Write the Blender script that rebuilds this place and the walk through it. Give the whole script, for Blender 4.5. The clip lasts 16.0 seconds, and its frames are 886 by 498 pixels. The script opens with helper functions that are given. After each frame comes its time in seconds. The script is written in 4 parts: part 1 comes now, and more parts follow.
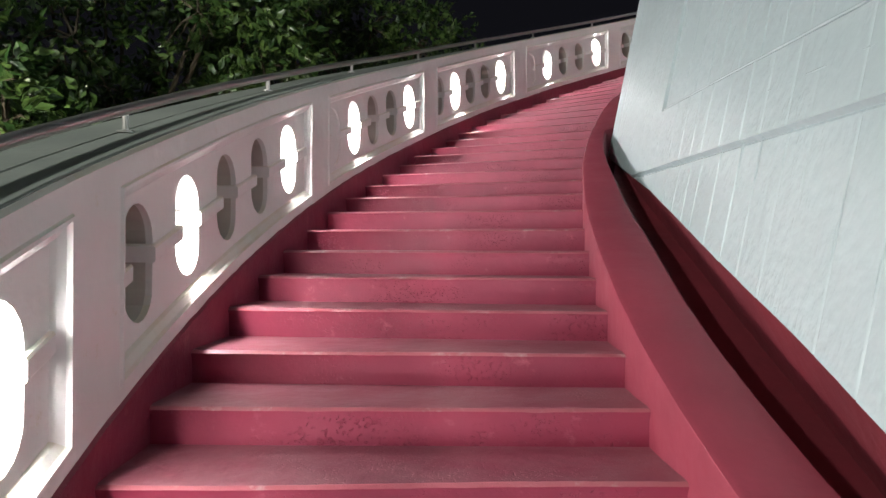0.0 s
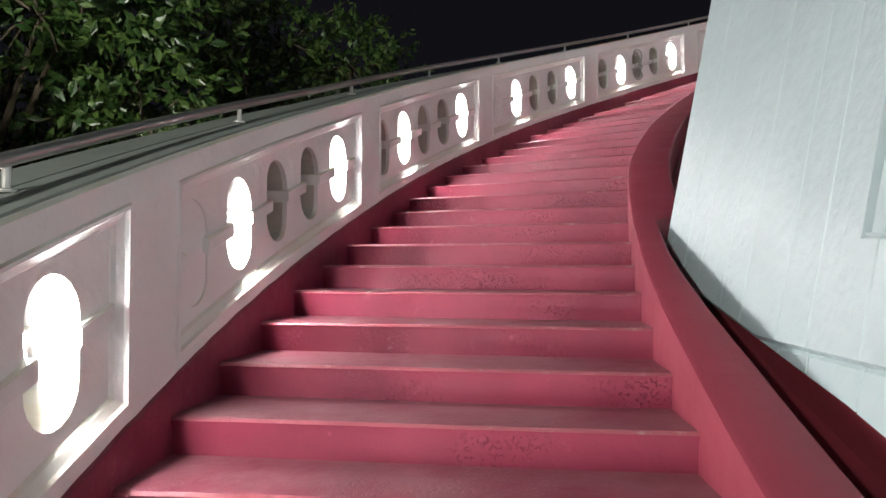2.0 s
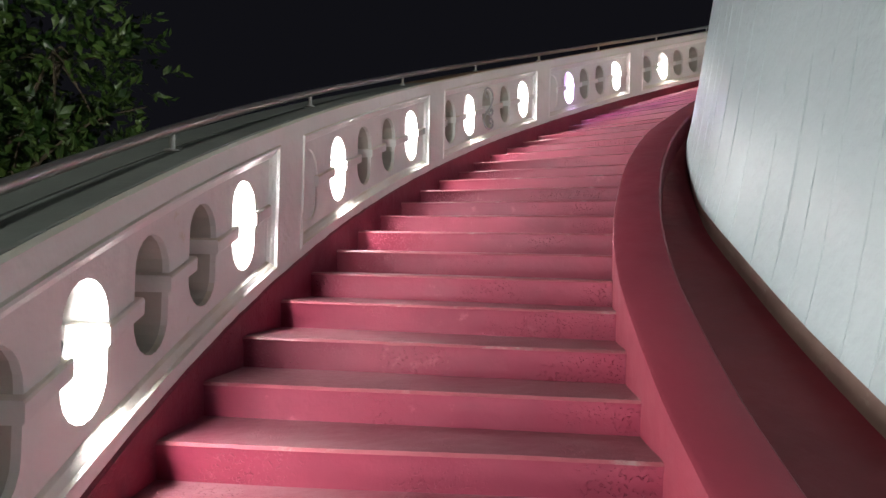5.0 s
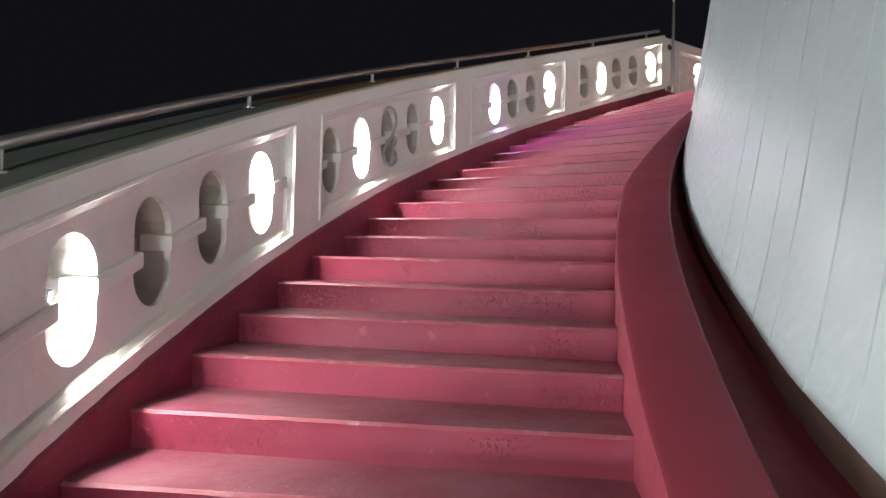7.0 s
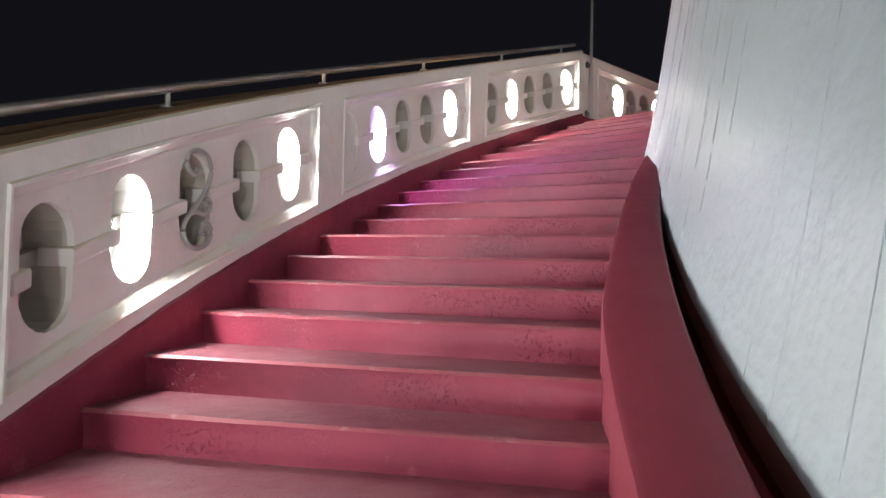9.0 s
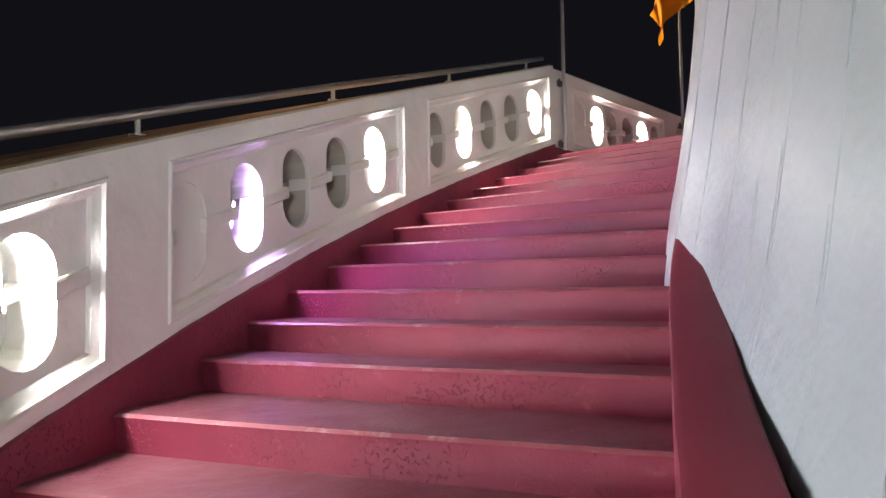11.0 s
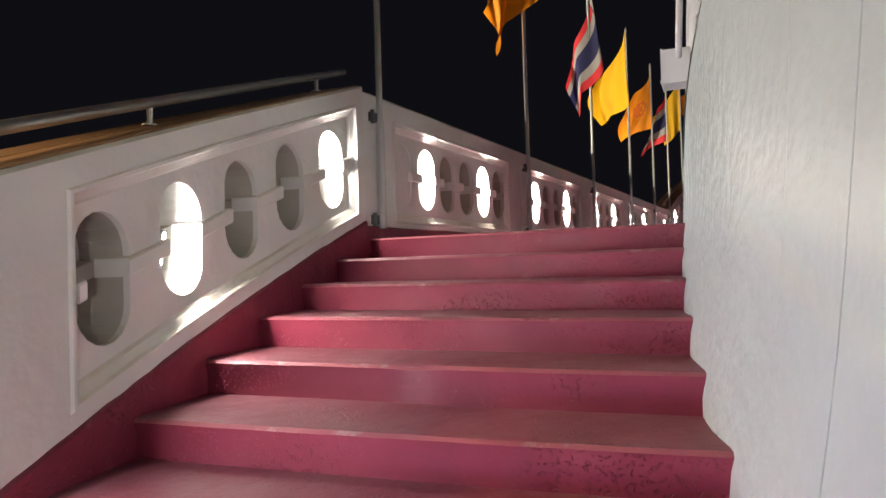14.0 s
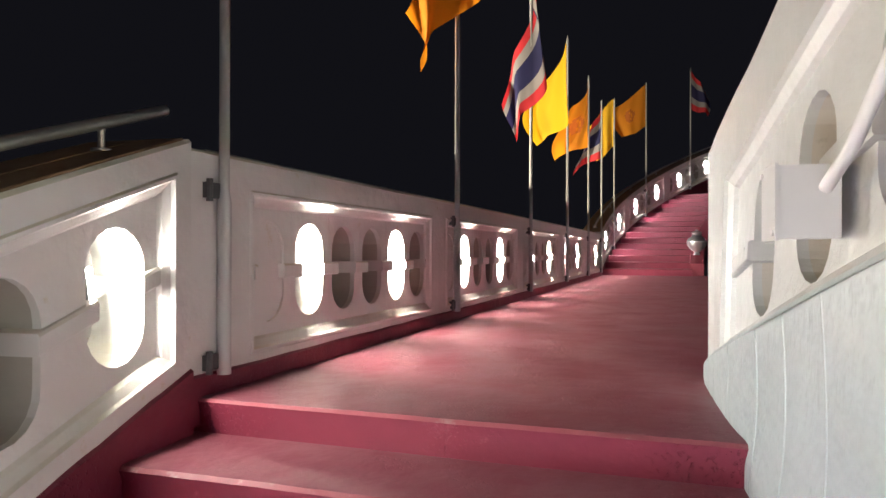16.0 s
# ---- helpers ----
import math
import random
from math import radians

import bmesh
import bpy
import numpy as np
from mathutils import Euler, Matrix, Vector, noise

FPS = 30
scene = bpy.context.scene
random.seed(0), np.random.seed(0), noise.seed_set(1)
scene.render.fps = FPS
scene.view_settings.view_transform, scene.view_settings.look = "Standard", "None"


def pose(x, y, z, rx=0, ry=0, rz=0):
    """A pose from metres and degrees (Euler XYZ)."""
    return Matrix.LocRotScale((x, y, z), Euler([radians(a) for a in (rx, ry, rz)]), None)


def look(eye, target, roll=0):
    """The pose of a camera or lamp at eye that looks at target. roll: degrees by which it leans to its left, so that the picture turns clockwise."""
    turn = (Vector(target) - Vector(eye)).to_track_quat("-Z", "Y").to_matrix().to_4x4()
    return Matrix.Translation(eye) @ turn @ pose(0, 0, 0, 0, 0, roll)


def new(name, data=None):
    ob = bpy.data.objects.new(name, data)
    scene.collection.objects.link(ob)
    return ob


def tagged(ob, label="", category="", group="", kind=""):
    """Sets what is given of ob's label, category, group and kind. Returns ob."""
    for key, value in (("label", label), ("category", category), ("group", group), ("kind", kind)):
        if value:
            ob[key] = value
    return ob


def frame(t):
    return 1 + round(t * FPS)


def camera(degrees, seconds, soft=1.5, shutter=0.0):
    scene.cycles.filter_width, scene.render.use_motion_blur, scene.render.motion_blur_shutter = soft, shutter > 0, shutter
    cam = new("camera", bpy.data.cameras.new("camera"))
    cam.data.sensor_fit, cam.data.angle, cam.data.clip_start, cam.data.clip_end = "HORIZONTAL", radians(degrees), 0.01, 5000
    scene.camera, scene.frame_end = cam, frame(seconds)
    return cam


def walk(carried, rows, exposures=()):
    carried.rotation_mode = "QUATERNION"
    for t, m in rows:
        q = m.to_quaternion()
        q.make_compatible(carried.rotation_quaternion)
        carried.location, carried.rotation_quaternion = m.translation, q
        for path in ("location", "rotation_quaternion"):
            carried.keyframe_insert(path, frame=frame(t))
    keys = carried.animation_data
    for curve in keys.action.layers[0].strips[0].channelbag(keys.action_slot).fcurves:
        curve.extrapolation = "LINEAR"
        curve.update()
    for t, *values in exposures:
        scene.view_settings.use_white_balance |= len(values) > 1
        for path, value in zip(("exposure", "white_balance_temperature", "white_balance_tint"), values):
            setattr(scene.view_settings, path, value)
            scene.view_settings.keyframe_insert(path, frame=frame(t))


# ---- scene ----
cam = camera(65.1, 16.0)
PATH = [
    (0, (0.202, 0.728, 1.596), (0.186, 2.728, 1.604), 0.18),
    (0.5, (0.095, 1.347, 1.790), (0.121, 3.347, 1.811), 0.19),
    (1, (0.054, 1.949, 1.994), (0.127, 3.947, 2.026), 0.30),
    (1.5, (0.033, 2.567, 2.227), (0.150, 4.563, 2.270), 0.41),
    (2, (0.055, 3.101, 2.392), (0.245, 5.091, 2.446), 0.02),
    (2.5, (0.032, 3.714, 2.617), (0.332, 5.690, 2.677), 0.23),
    (3, (0.034, 4.289, 2.855), (0.453, 6.244, 2.904), 0.35),
    (3.5, (0.113, 4.838, 3.036), (0.643, 6.765, 3.083), 0.28),
    (3.7, (0.173, 5.037, 3.126), (0.727, 6.957, 3.181), 0.19),
    (5.8, (0.722, 7.138, 3.981), (1.689, 8.889, 3.996), 1.64),
    (6, (0.894, 7.308, 4.038), (1.871, 9.053, 4.045), 1.44),
    (6.5, (1.181, 7.833, 4.242), (2.205, 9.551, 4.263), 1.40),
    (7, (1.411, 8.336, 4.458), (2.494, 10.018, 4.495), 1.37),
    (7.5, (1.645, 8.781, 4.561), (2.802, 10.411, 4.605), 1.21),
    (8, (1.923, 9.148, 4.757), (3.138, 10.735, 4.819), 0.90),
    (8.5, (2.220, 9.553, 4.915), (3.498, 11.089, 4.975), 1.29),
    (9, (2.633, 9.910, 5.102), (3.969, 11.397, 5.163), 1.25),
    (9.2, (2.765, 10.005, 5.201), (4.111, 11.482, 5.278), 0.65),
    (11.5, (4.420, 11.442, 5.855), (5.858, 12.829, 5.951), -1.60),
    (12, (4.775, 11.771, 6.035), (6.281, 13.085, 6.110), -1.90),
    (12.5, (5.159, 12.053, 6.291), (6.705, 13.321, 6.352), -1.60),
    (13, (5.543, 12.356, 6.471), (7.168, 13.521, 6.526), -1.60),
    (13.5, (5.857, 12.647, 6.620), (7.578, 13.665, 6.653), -1.70),
    (14, (6.242, 12.850, 6.822), (8.007, 13.790, 6.862), -1.70),
    (14.5, (6.647, 13.028, 6.982), (8.445, 13.904, 7.002), -0.80),
    (15, (7.068, 13.165, 7.151), (8.901, 13.964, 7.161), -0.70),
    (15.5, (7.401, 13.308, 7.342), (9.253, 14.063, 7.358), -0.80),
    (16, (7.682, 13.465, 7.487), (9.546, 14.191, 7.491), 0.10),
]
EXPOSURE = [(0, 1.15), (2, 1.25), (3.5, 1.35), (6, 1.2), (9, 1.33), (11.5, 1.3), (12.5, 1.2), (14, 1.02), (15, 1.1), (16, 1.35)]
walk(cam, [(t, look(eye, target, roll)) for t, eye, target, roll in PATH], EXPOSURE)

# ---- night light ----
world = bpy.data.worlds.new("night")
world.use_nodes = True
world.node_tree.nodes["Background"].inputs["Color"].default_value = (0.36, 0.36, 0.5, 1)
world.node_tree.nodes["Background"].inputs["Strength"].default_value = 0.006
scene.world = world


def flood(name, eye, target, watts, colour, size, spread=120):
    data = bpy.data.lights.new(name, "AREA")
    data.energy, data.color, data.shape, data.size, data.size_y = watts, colour, "RECTANGLE", size, size * 0.6
    data.spread = radians(spread)
    ob = new(name, data)
    ob.matrix_world = look(eye, target)
    return ob


flood("hillside_floodlight", (-6.5, -1.5, 6.2), (1.5, 4.6, 2.6), 170, (0.93, 1.0, 0.93), 0.6, 150)
flood("tree_floodlight", (-3.4, -2.0, 0.3), (-5.4, 10.5, 5.2), 150, (1.0, 1.0, 0.9), 0.5, 75)
flood("flag_floodlight", (13.0, 18.4, 5.6), (14.5, 15.4, 9.6), 270, (1.0, 0.88, 0.66), 0.5)
flood("flag_floodlight", (20.5, 18.8, 5.6), (20.5, 15.6, 9.8), 270, (1.0, 0.88, 0.66), 0.5)

# Unseen fill lamps, added to warm the coping and the handrail.
flood("coping_fill", (5.6, 17.6, 9.6), (6.9, 14.9, 7.0), 4, (1.0, 0.66, 0.34), 0.3, 34)
flood("handrail_fill", (4.6, 18.6, 7.5), (6.0, 15.1, 8.05), 14, (1.0, 0.66, 0.32), 0.3, 60)

# ---- the plan: a flight round one centre, a straight landing, a second flight ----
CX, CY, RW = 10.78, 3.56, 11.634
TH0, DTH, ZN0, RISE, COUNT = -0.6, 1.975, 1.118, 0.1363, 43
THL = TH0 + DTH * COUNT
ZL = ZN0 + RISE * COUNT
MPD = RW * math.pi / 180
PER = RISE / DTH
SLOPE = PER / MPD
H = 0.91
CORNER = 84.1
FIRST = -42.6
TURN2 = 87.74
DIR = Vector((math.sin(radians(TURN2)), math.cos(radians(TURN2)), 0))
OUT = Vector((-DIR.y, DIR.x, 0))


def ring(th, r, z):
    a = radians(th)
    return Vector((CX - r * math.cos(a), CY + r * math.sin(a), z))


def nosing(th):
    """The line of the step edges: a steady climb with the builder's slight waves."""
    return ZN0 + (th - TH0) * PER + float(np.interp(th, [-43, -5, 0, 9, 20, 30, 38, 46, 54, 60, 70, 78, 84.2], [0.10, 0.055, 0.035, 0.012, -0.006, 0.014, 0.024, 0.026, 0.03, 0.028, 0.026, 0.01, -0.006]))


KNEE = ring(CORNER, RW, 0)
LAND = 12.75
LAST = KNEE + DIR * LAND
C2 = LAST - OUT * RW


def ring2(th, r, z):
    a = radians(th)
    return Vector((C2.x - r * math.cos(a), C2.y + r * math.sin(a), z))


def nosing2(th):
    return ZL + (th - TURN2 - 0.8) * PER


def on_flight(u, v, w):
    """u: degrees round the flight, v: outward from the parapet's face, w: above the line of the nosings."""
    return ring(u, RW + v, nosing(u) + w)


def on_landing(u, v, w):
    p = KNEE + DIR * u + OUT * v
    return Vector((p.x, p.y, ZL + w))


def on_flight2(u, v, w):
    return ring2(u, RW + v, max(nosing2(u), ZL) + w)


IN_END, IN_R, IN_PER = 89.0, 9.9, 0.0433


def inner_r(th):
    return float(np.interp(th, [60, 72, 76, 82, 84, 89], [9.60, 9.77, 9.82, 9.85, 9.865, 9.925]))


def on_inner(u, v, w):
    """u: degrees back from the end of the inner parapet, which climbs the other way."""
    th = IN_END - u
    return ring(th, inner_r(th) - v - 0.04 * w * min(1.0, u / 4), ZL + u * IN_PER + w)


# ---- materials ----
def mix_ramp(nt, fac, a, b, lo=0.35, hi=0.65):
    ramp = nt.nodes.new("ShaderNodeValToRGB")
    ramp.color_ramp.elements[0].position, ramp.color_ramp.elements[1].position = lo, hi
    ramp.color_ramp.elements[0].color, ramp.color_ramp.elements[1].color = (*a, 1), (*b, 1)
    nt.links.new(fac, ramp.inputs["Fac"])
    return ramp.outputs["Color"]


def noise_node(nt, scale, detail=4, rough=0.6, stretch=None):
    geo = nt.nodes.new("ShaderNodeTexCoord")
    n = nt.nodes.new("ShaderNodeTexNoise")
    n.inputs["Scale"].default_value, n.inputs["Detail"].default_value, n.inputs["Roughness"].default_value = scale, detail, rough
    if stretch:
        m = nt.nodes.new("ShaderNodeMapping")
        m.inputs["Scale"].default_value = stretch
        nt.links.new(geo.outputs["Object"], m.inputs["Vector"])
        nt.links.new(m.outputs["Vector"], n.inputs["Vector"])
    else:
        nt.links.new(geo.outputs["Object"], n.inputs["Vector"])
    return n.outputs["Fac"]


def paint(name, base, dark, wear=None, rough=0.5, gloss_spread=0.12, lump=0.25, grain=0.1, big=1.3, fine=38, amount=0.62, drawn=None, lump_size=11.0):
    """Brushed masonry paint: blotches, worn spots, lumps and grain."""
    m = bpy.data.materials.new(name)
    m.use_nodes = True
    nt = m.node_tree
    b = nt.nodes["Principled BSDF"]
    col = mix_ramp(nt, noise_node(nt, big), dark, base, 0.3, 0.62)
    if wear:
        mask = mix_ramp(nt, noise_node(nt, 9.0, 6, 0.7), (0, 0, 0), (1, 1, 1), amount, amount + 0.12)
        mx = nt.nodes.new("ShaderNodeMix")
        mx.data_type = "RGBA"
        nt.links.new(mask, mx.inputs["Factor"])
        nt.links.new(col, mx.inputs["A"])
        mx.inputs["B"].default_value = (*wear, 1)
        col = mx.outputs["Result"]
    nt.links.new(col, b.inputs["Base Color"])
    rr = nt.nodes.new("ShaderNodeMapRange")
    nt.links.new(noise_node(nt, 5.0), rr.inputs["Value"])
    rr.inputs["To Min"].default_value, rr.inputs["To Max"].default_value = rough - gloss_spread, rough + gloss_spread
    nt.links.new(rr.outputs["Result"], b.inputs["Roughness"])
    b1 = nt.nodes.new("ShaderNodeBump")
    b1.inputs["Strength"].default_value, b1.inputs["Distance"].default_value = lump, 0.02
    nt.links.new(noise_node(nt, lump_size, 3, 0.5, drawn), b1.inputs["Height"])
    b2 = nt.nodes.new("ShaderNodeBump")
    b2.inputs["Strength"].default_value, b2.inputs["Distance"].default_value = grain, 0.004
    nt.links.new(noise_node(nt, fine, 6, 0.7, drawn), b2.inputs["Height"])
    nt.links.new(b1.outputs["Normal"], b2.inputs["Normal"])
    nt.links.new(b2.outputs["Normal"], b.inputs["Normal"])
    return m


def plain(name, colour, rough=0.5, metal=0.0):
    m = bpy.data.materials.new(name)
    m.use_nodes = True
    b = m.node_tree.nodes["Principled BSDF"]
    b.inputs["Base Color"].default_value = (*colour, 1)
    b.inputs["Roughness"].default_value, b.inputs["Metallic"].default_value = rough, metal
    return m


def glow(name, colour, strength):
    m = bpy.data.materials.new(name)
    m.use_nodes = True
    b = m.node_tree.nodes["Principled BSDF"]
    b.inputs["Base Color"].default_value = (0.8, 0.8, 0.8, 1)
    b.inputs["Emission Color"].default_value = (*colour, 1)
    b.inputs["Emission Strength"].default_value = strength
    return m


RED = paint("red_step_paint", (0.25, 0.029, 0.060), (0.17, 0.020, 0.043), (0.31, 0.075, 0.10), rough=0.5, lump=0.35, grain=0.35, amount=0.62)


def tint_tops(m, top_tint, pits, low=0.6):
    """Upward faces shift in patches to a second colour; air holes pit the casting."""
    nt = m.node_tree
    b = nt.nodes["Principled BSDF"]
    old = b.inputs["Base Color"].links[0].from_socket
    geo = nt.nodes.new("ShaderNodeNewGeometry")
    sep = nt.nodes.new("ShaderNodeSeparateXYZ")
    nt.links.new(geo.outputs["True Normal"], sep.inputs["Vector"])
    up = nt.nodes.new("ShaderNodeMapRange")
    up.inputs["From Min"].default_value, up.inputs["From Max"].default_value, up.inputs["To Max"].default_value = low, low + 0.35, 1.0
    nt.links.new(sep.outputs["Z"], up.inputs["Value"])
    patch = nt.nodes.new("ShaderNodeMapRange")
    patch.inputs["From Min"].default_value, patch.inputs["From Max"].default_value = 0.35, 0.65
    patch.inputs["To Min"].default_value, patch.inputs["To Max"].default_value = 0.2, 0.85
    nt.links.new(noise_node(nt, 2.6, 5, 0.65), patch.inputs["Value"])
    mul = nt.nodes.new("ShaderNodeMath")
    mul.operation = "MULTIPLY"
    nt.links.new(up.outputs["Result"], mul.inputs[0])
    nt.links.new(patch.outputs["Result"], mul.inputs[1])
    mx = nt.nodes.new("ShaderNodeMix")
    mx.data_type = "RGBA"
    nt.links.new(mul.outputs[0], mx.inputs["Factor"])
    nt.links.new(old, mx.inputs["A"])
    mx.inputs["B"].default_value = (*top_tint, 1)
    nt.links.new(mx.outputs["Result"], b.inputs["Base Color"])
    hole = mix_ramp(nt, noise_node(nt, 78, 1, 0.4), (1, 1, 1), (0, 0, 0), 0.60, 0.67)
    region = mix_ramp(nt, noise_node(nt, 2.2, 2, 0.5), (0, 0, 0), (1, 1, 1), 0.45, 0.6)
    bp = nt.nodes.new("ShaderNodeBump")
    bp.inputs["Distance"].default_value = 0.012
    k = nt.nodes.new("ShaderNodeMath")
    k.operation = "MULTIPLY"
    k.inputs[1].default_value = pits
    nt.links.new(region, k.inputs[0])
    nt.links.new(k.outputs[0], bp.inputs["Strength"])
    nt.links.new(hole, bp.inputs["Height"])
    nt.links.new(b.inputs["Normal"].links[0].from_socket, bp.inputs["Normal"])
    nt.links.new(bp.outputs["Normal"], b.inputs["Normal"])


NOSE = paint("worn_red_edge", (0.30, 0.085, 0.10), (0.26, 0.06, 0.08), (0.36, 0.22, 0.22), rough=0.5, lump=0.3, grain=0.5, amount=0.56)
# treads: a greyer, paler rose than the risers
tint_tops(RED, (0.26, 0.115, 0.132), 1.0)
RED_CURB = paint("red_curb_paint", (0.25, 0.034, 0.056), (0.20, 0.027, 0.046), rough=0.5, lump=0.2, grain=0.2)
# Red paint darkened to carry the shade behind the curb and under the buttress.
RED_SHADED = paint("shaded_red_paint", (0.18, 0.021, 0.032), (0.12, 0.015, 0.022), rough=0.6, lump=0.3, grain=0.3)
WHITE = paint("white_parapet_paint", (0.84, 0.835, 0.815), (0.78, 0.775, 0.75), (0.68, 0.63, 0.50), rough=0.40, lump=0.4, grain=0.15, amount=0.64)
TOWER = paint("white_enamel_on_boarded_concrete", (0.43, 0.50, 0.515), (0.385, 0.45, 0.465), rough=0.32, gloss_spread=0.06, lump=0.25, grain=0.7, fine=30, lump_size=6.0)
FOOT = paint("grimy_wall_foot", (0.36, 0.26, 0.21), (0.20, 0.12, 0.10), (0.42, 0.34, 0.29), rough=0.7, lump=0.4, grain=0.4)
# yellowish dirt on the parapet's ledges
tint_tops(WHITE, (0.70, 0.635, 0.48), 0.0, 0.25)
INNER = paint("white_enamel_inner_parapet", (0.52, 0.54, 0.535), (0.47, 0.49, 0.485), (0.42, 0.41, 0.37), rough=0.33, lump=0.45, grain=0.3, amount=0.66)


def patchy(m):
    """Thick enamel: crisp lumps gather in drifts, smooth between."""
    nt = m.node_tree
    b = nt.nodes["Principled BSDF"]
    grainy = b.inputs["Normal"].links[0].from_node
    drift = nt.nodes.new("ShaderNodeMapRange")
    drift.inputs["From Min"].default_value, drift.inputs["From Max"].default_value = 0.36, 0.72
    drift.inputs["To Min"].default_value, drift.inputs["To Max"].default_value = 0.15, 0.7
    nt.links.new(noise_node(nt, 1.7, 4, 0.6, (1.0, 1.0, 0.6)), drift.inputs["Value"])
    nt.links.new(drift.outputs["Result"], grainy.inputs["Strength"])
    grainy.inputs["Distance"].default_value = 0.016
    nt.links.new(noise_node(nt, 24, 2, 0.45, (1.0, 1.0, 0.7)), grainy.inputs["Height"])
    b.inputs["Specular IOR Level"].default_value = 0.4


patchy(TOWER)
# Shade of the unlit niches, put into their colour; lit ones stay white.
NICHE = paint("shade_grey_niche", (0.56, 0.53, 0.475), (0.46, 0.43, 0.38), (0.33, 0.29, 0.24), rough=0.75, lump=0.3, grain=0.3, amount=0.68)
COPING = paint("grey_coping_paint", (0.30, 0.31, 0.28), (0.22, 0.23, 0.21), rough=0.6, lump=0.25, grain=0.3)
# Coping under warm lamplight: the light's brown cast is mixed into the colour.
COPING_WARM = paint("warm_lit_coping_paint", (0.36, 0.22, 0.12), (0.26, 0.16, 0.09), rough=0.55, lump=0.25, grain=0.3)
STEEL = plain("polished_steel", (0.74, 0.74, 0.76), 0.3, 0.85)
IRON = plain("grey_painted_iron", (0.32, 0.32, 0.33), 0.45)
SCROLL = plain("grey_scroll_paint", (0.42, 0.42, 0.42), 0.45)
BOXGREY = paint("grey_box_paint", (0.62, 0.64, 0.65), (0.55, 0.57, 0.58), rough=0.35, lump=0.05, grain=0.05)
POLE = plain("brushed_pole_steel", (0.62, 0.62, 0.62), 0.32, 0.45)
RAIL = plain("brushed_rail_steel", (0.55, 0.52, 0.50), 0.28, 0.75)
CLAMP = plain("dark_clamp_steel", (0.12, 0.12, 0.125), 0.35, 0.7)
LENS = glow("cool_white_lamp", (1.0, 0.98, 0.97), 265.0)
LENS_V = glow("violet_lamp", (0.62, 0.40, 1.0), 190.0)
LENS_L = glow("cream_white_lamp", (1.0, 0.93, 0.82), 400.0)
LENS_W = glow("warm_white_lamp", (1.0, 0.95, 0.86), 215.0)
EARTH = paint("dark_earth", (0.06, 0.05, 0.04), (0.03, 0.03, 0.025), rough=0.9)
BARK = paint("bark", (0.12, 0.09, 0.06), (0.06, 0.045, 0.03), rough=0.9, lump=0.8)


# ---- mesh helpers ----
class Sheet:
    """Collects vertices and faces, welding equal places."""

    def __init__(self):
        self.places, self.faces, self.index, self.mats = [], [], {}, []

    def vert(self, p):
        key = (round(p[0], 4), round(p[1], 4), round(p[2], 4))
        if key not in self.index:
            self.index[key] = len(self.places)
            self.places.append(tuple(p))
        return self.index[key]

    def face(self, *pts, mat=0):
        ids = []
        for p in pts:
            i = self.vert(p)
            if i not in ids:
                ids.append(i)
        if len(ids) > 2:
            self.faces.append(ids)
            self.mats.append(mat)

    def mesh(self, name, material, smooth=True, origin=None):
        o = origin or Vector((0, 0, 0))
        me = bpy.data.meshes.new(name)
        me.from_pydata([(p[0] - o[0], p[1] - o[1], p[2] - o[2]) for p in self.places], [], self.faces)
        for m in material if isinstance(material, list) else [material]:
            me.materials.append(m)
        me.polygons.foreach_set("material_index", self.mats)
        bm = bmesh.new()
        bm.from_mesh(me)
        bmesh.ops.recalc_face_normals(bm, faces=bm.faces)
        bm.to_mesh(me)
        bm.free()
        if smooth:
            me.polygons.foreach_set("use_smooth", [True] * len(me.polygons))
            me.set_sharp_from_angle(angle=radians(32))
        return me


def anchor(name, place, label="", category="", group="", kind=""):
    ob = new(name)
    ob.location = place
    ob.empty_display_size = 0.1
    return tagged(ob, label, category, group, kind)


def piece(name, sheet, material, parent=None, label="", smooth=True):
    """Links a sheet as one mesh object, under a thing or a part."""
    base = parent.matrix_world.translation.copy() if parent and not parent.parent else Vector((0, 0, 0))
    if parent and parent.parent:
        base = parent.parent.location + parent.location
    elif parent:
        base = Vector(parent.location)
    ob = new(name, sheet.mesh(name, material, smooth, base))
    if parent:
        ob.parent = parent
    if label:
        ob["label"] = label
    return ob


def sweep(sheet, f, stations, section, closed=True, caps=True):
    """Draws a section of (v, w) along stations through the map f."""
    rows = [[f(u, v, w) for v, w in section] for u in stations]
    n = len(section)
    for a, b in zip(rows, rows[1:]):
        for i in range(n if closed else n - 1):
            j = (i + 1) % n
            sheet.face(a[i], a[j], b[j], b[i])
    if caps and closed:
        sheet.face(*rows[0])
        sheet.face(*reversed(rows[-1]))
    return sheet


def spread(a, b, n):
    return [a + (b - a) * i / n for i in range(n + 1)]


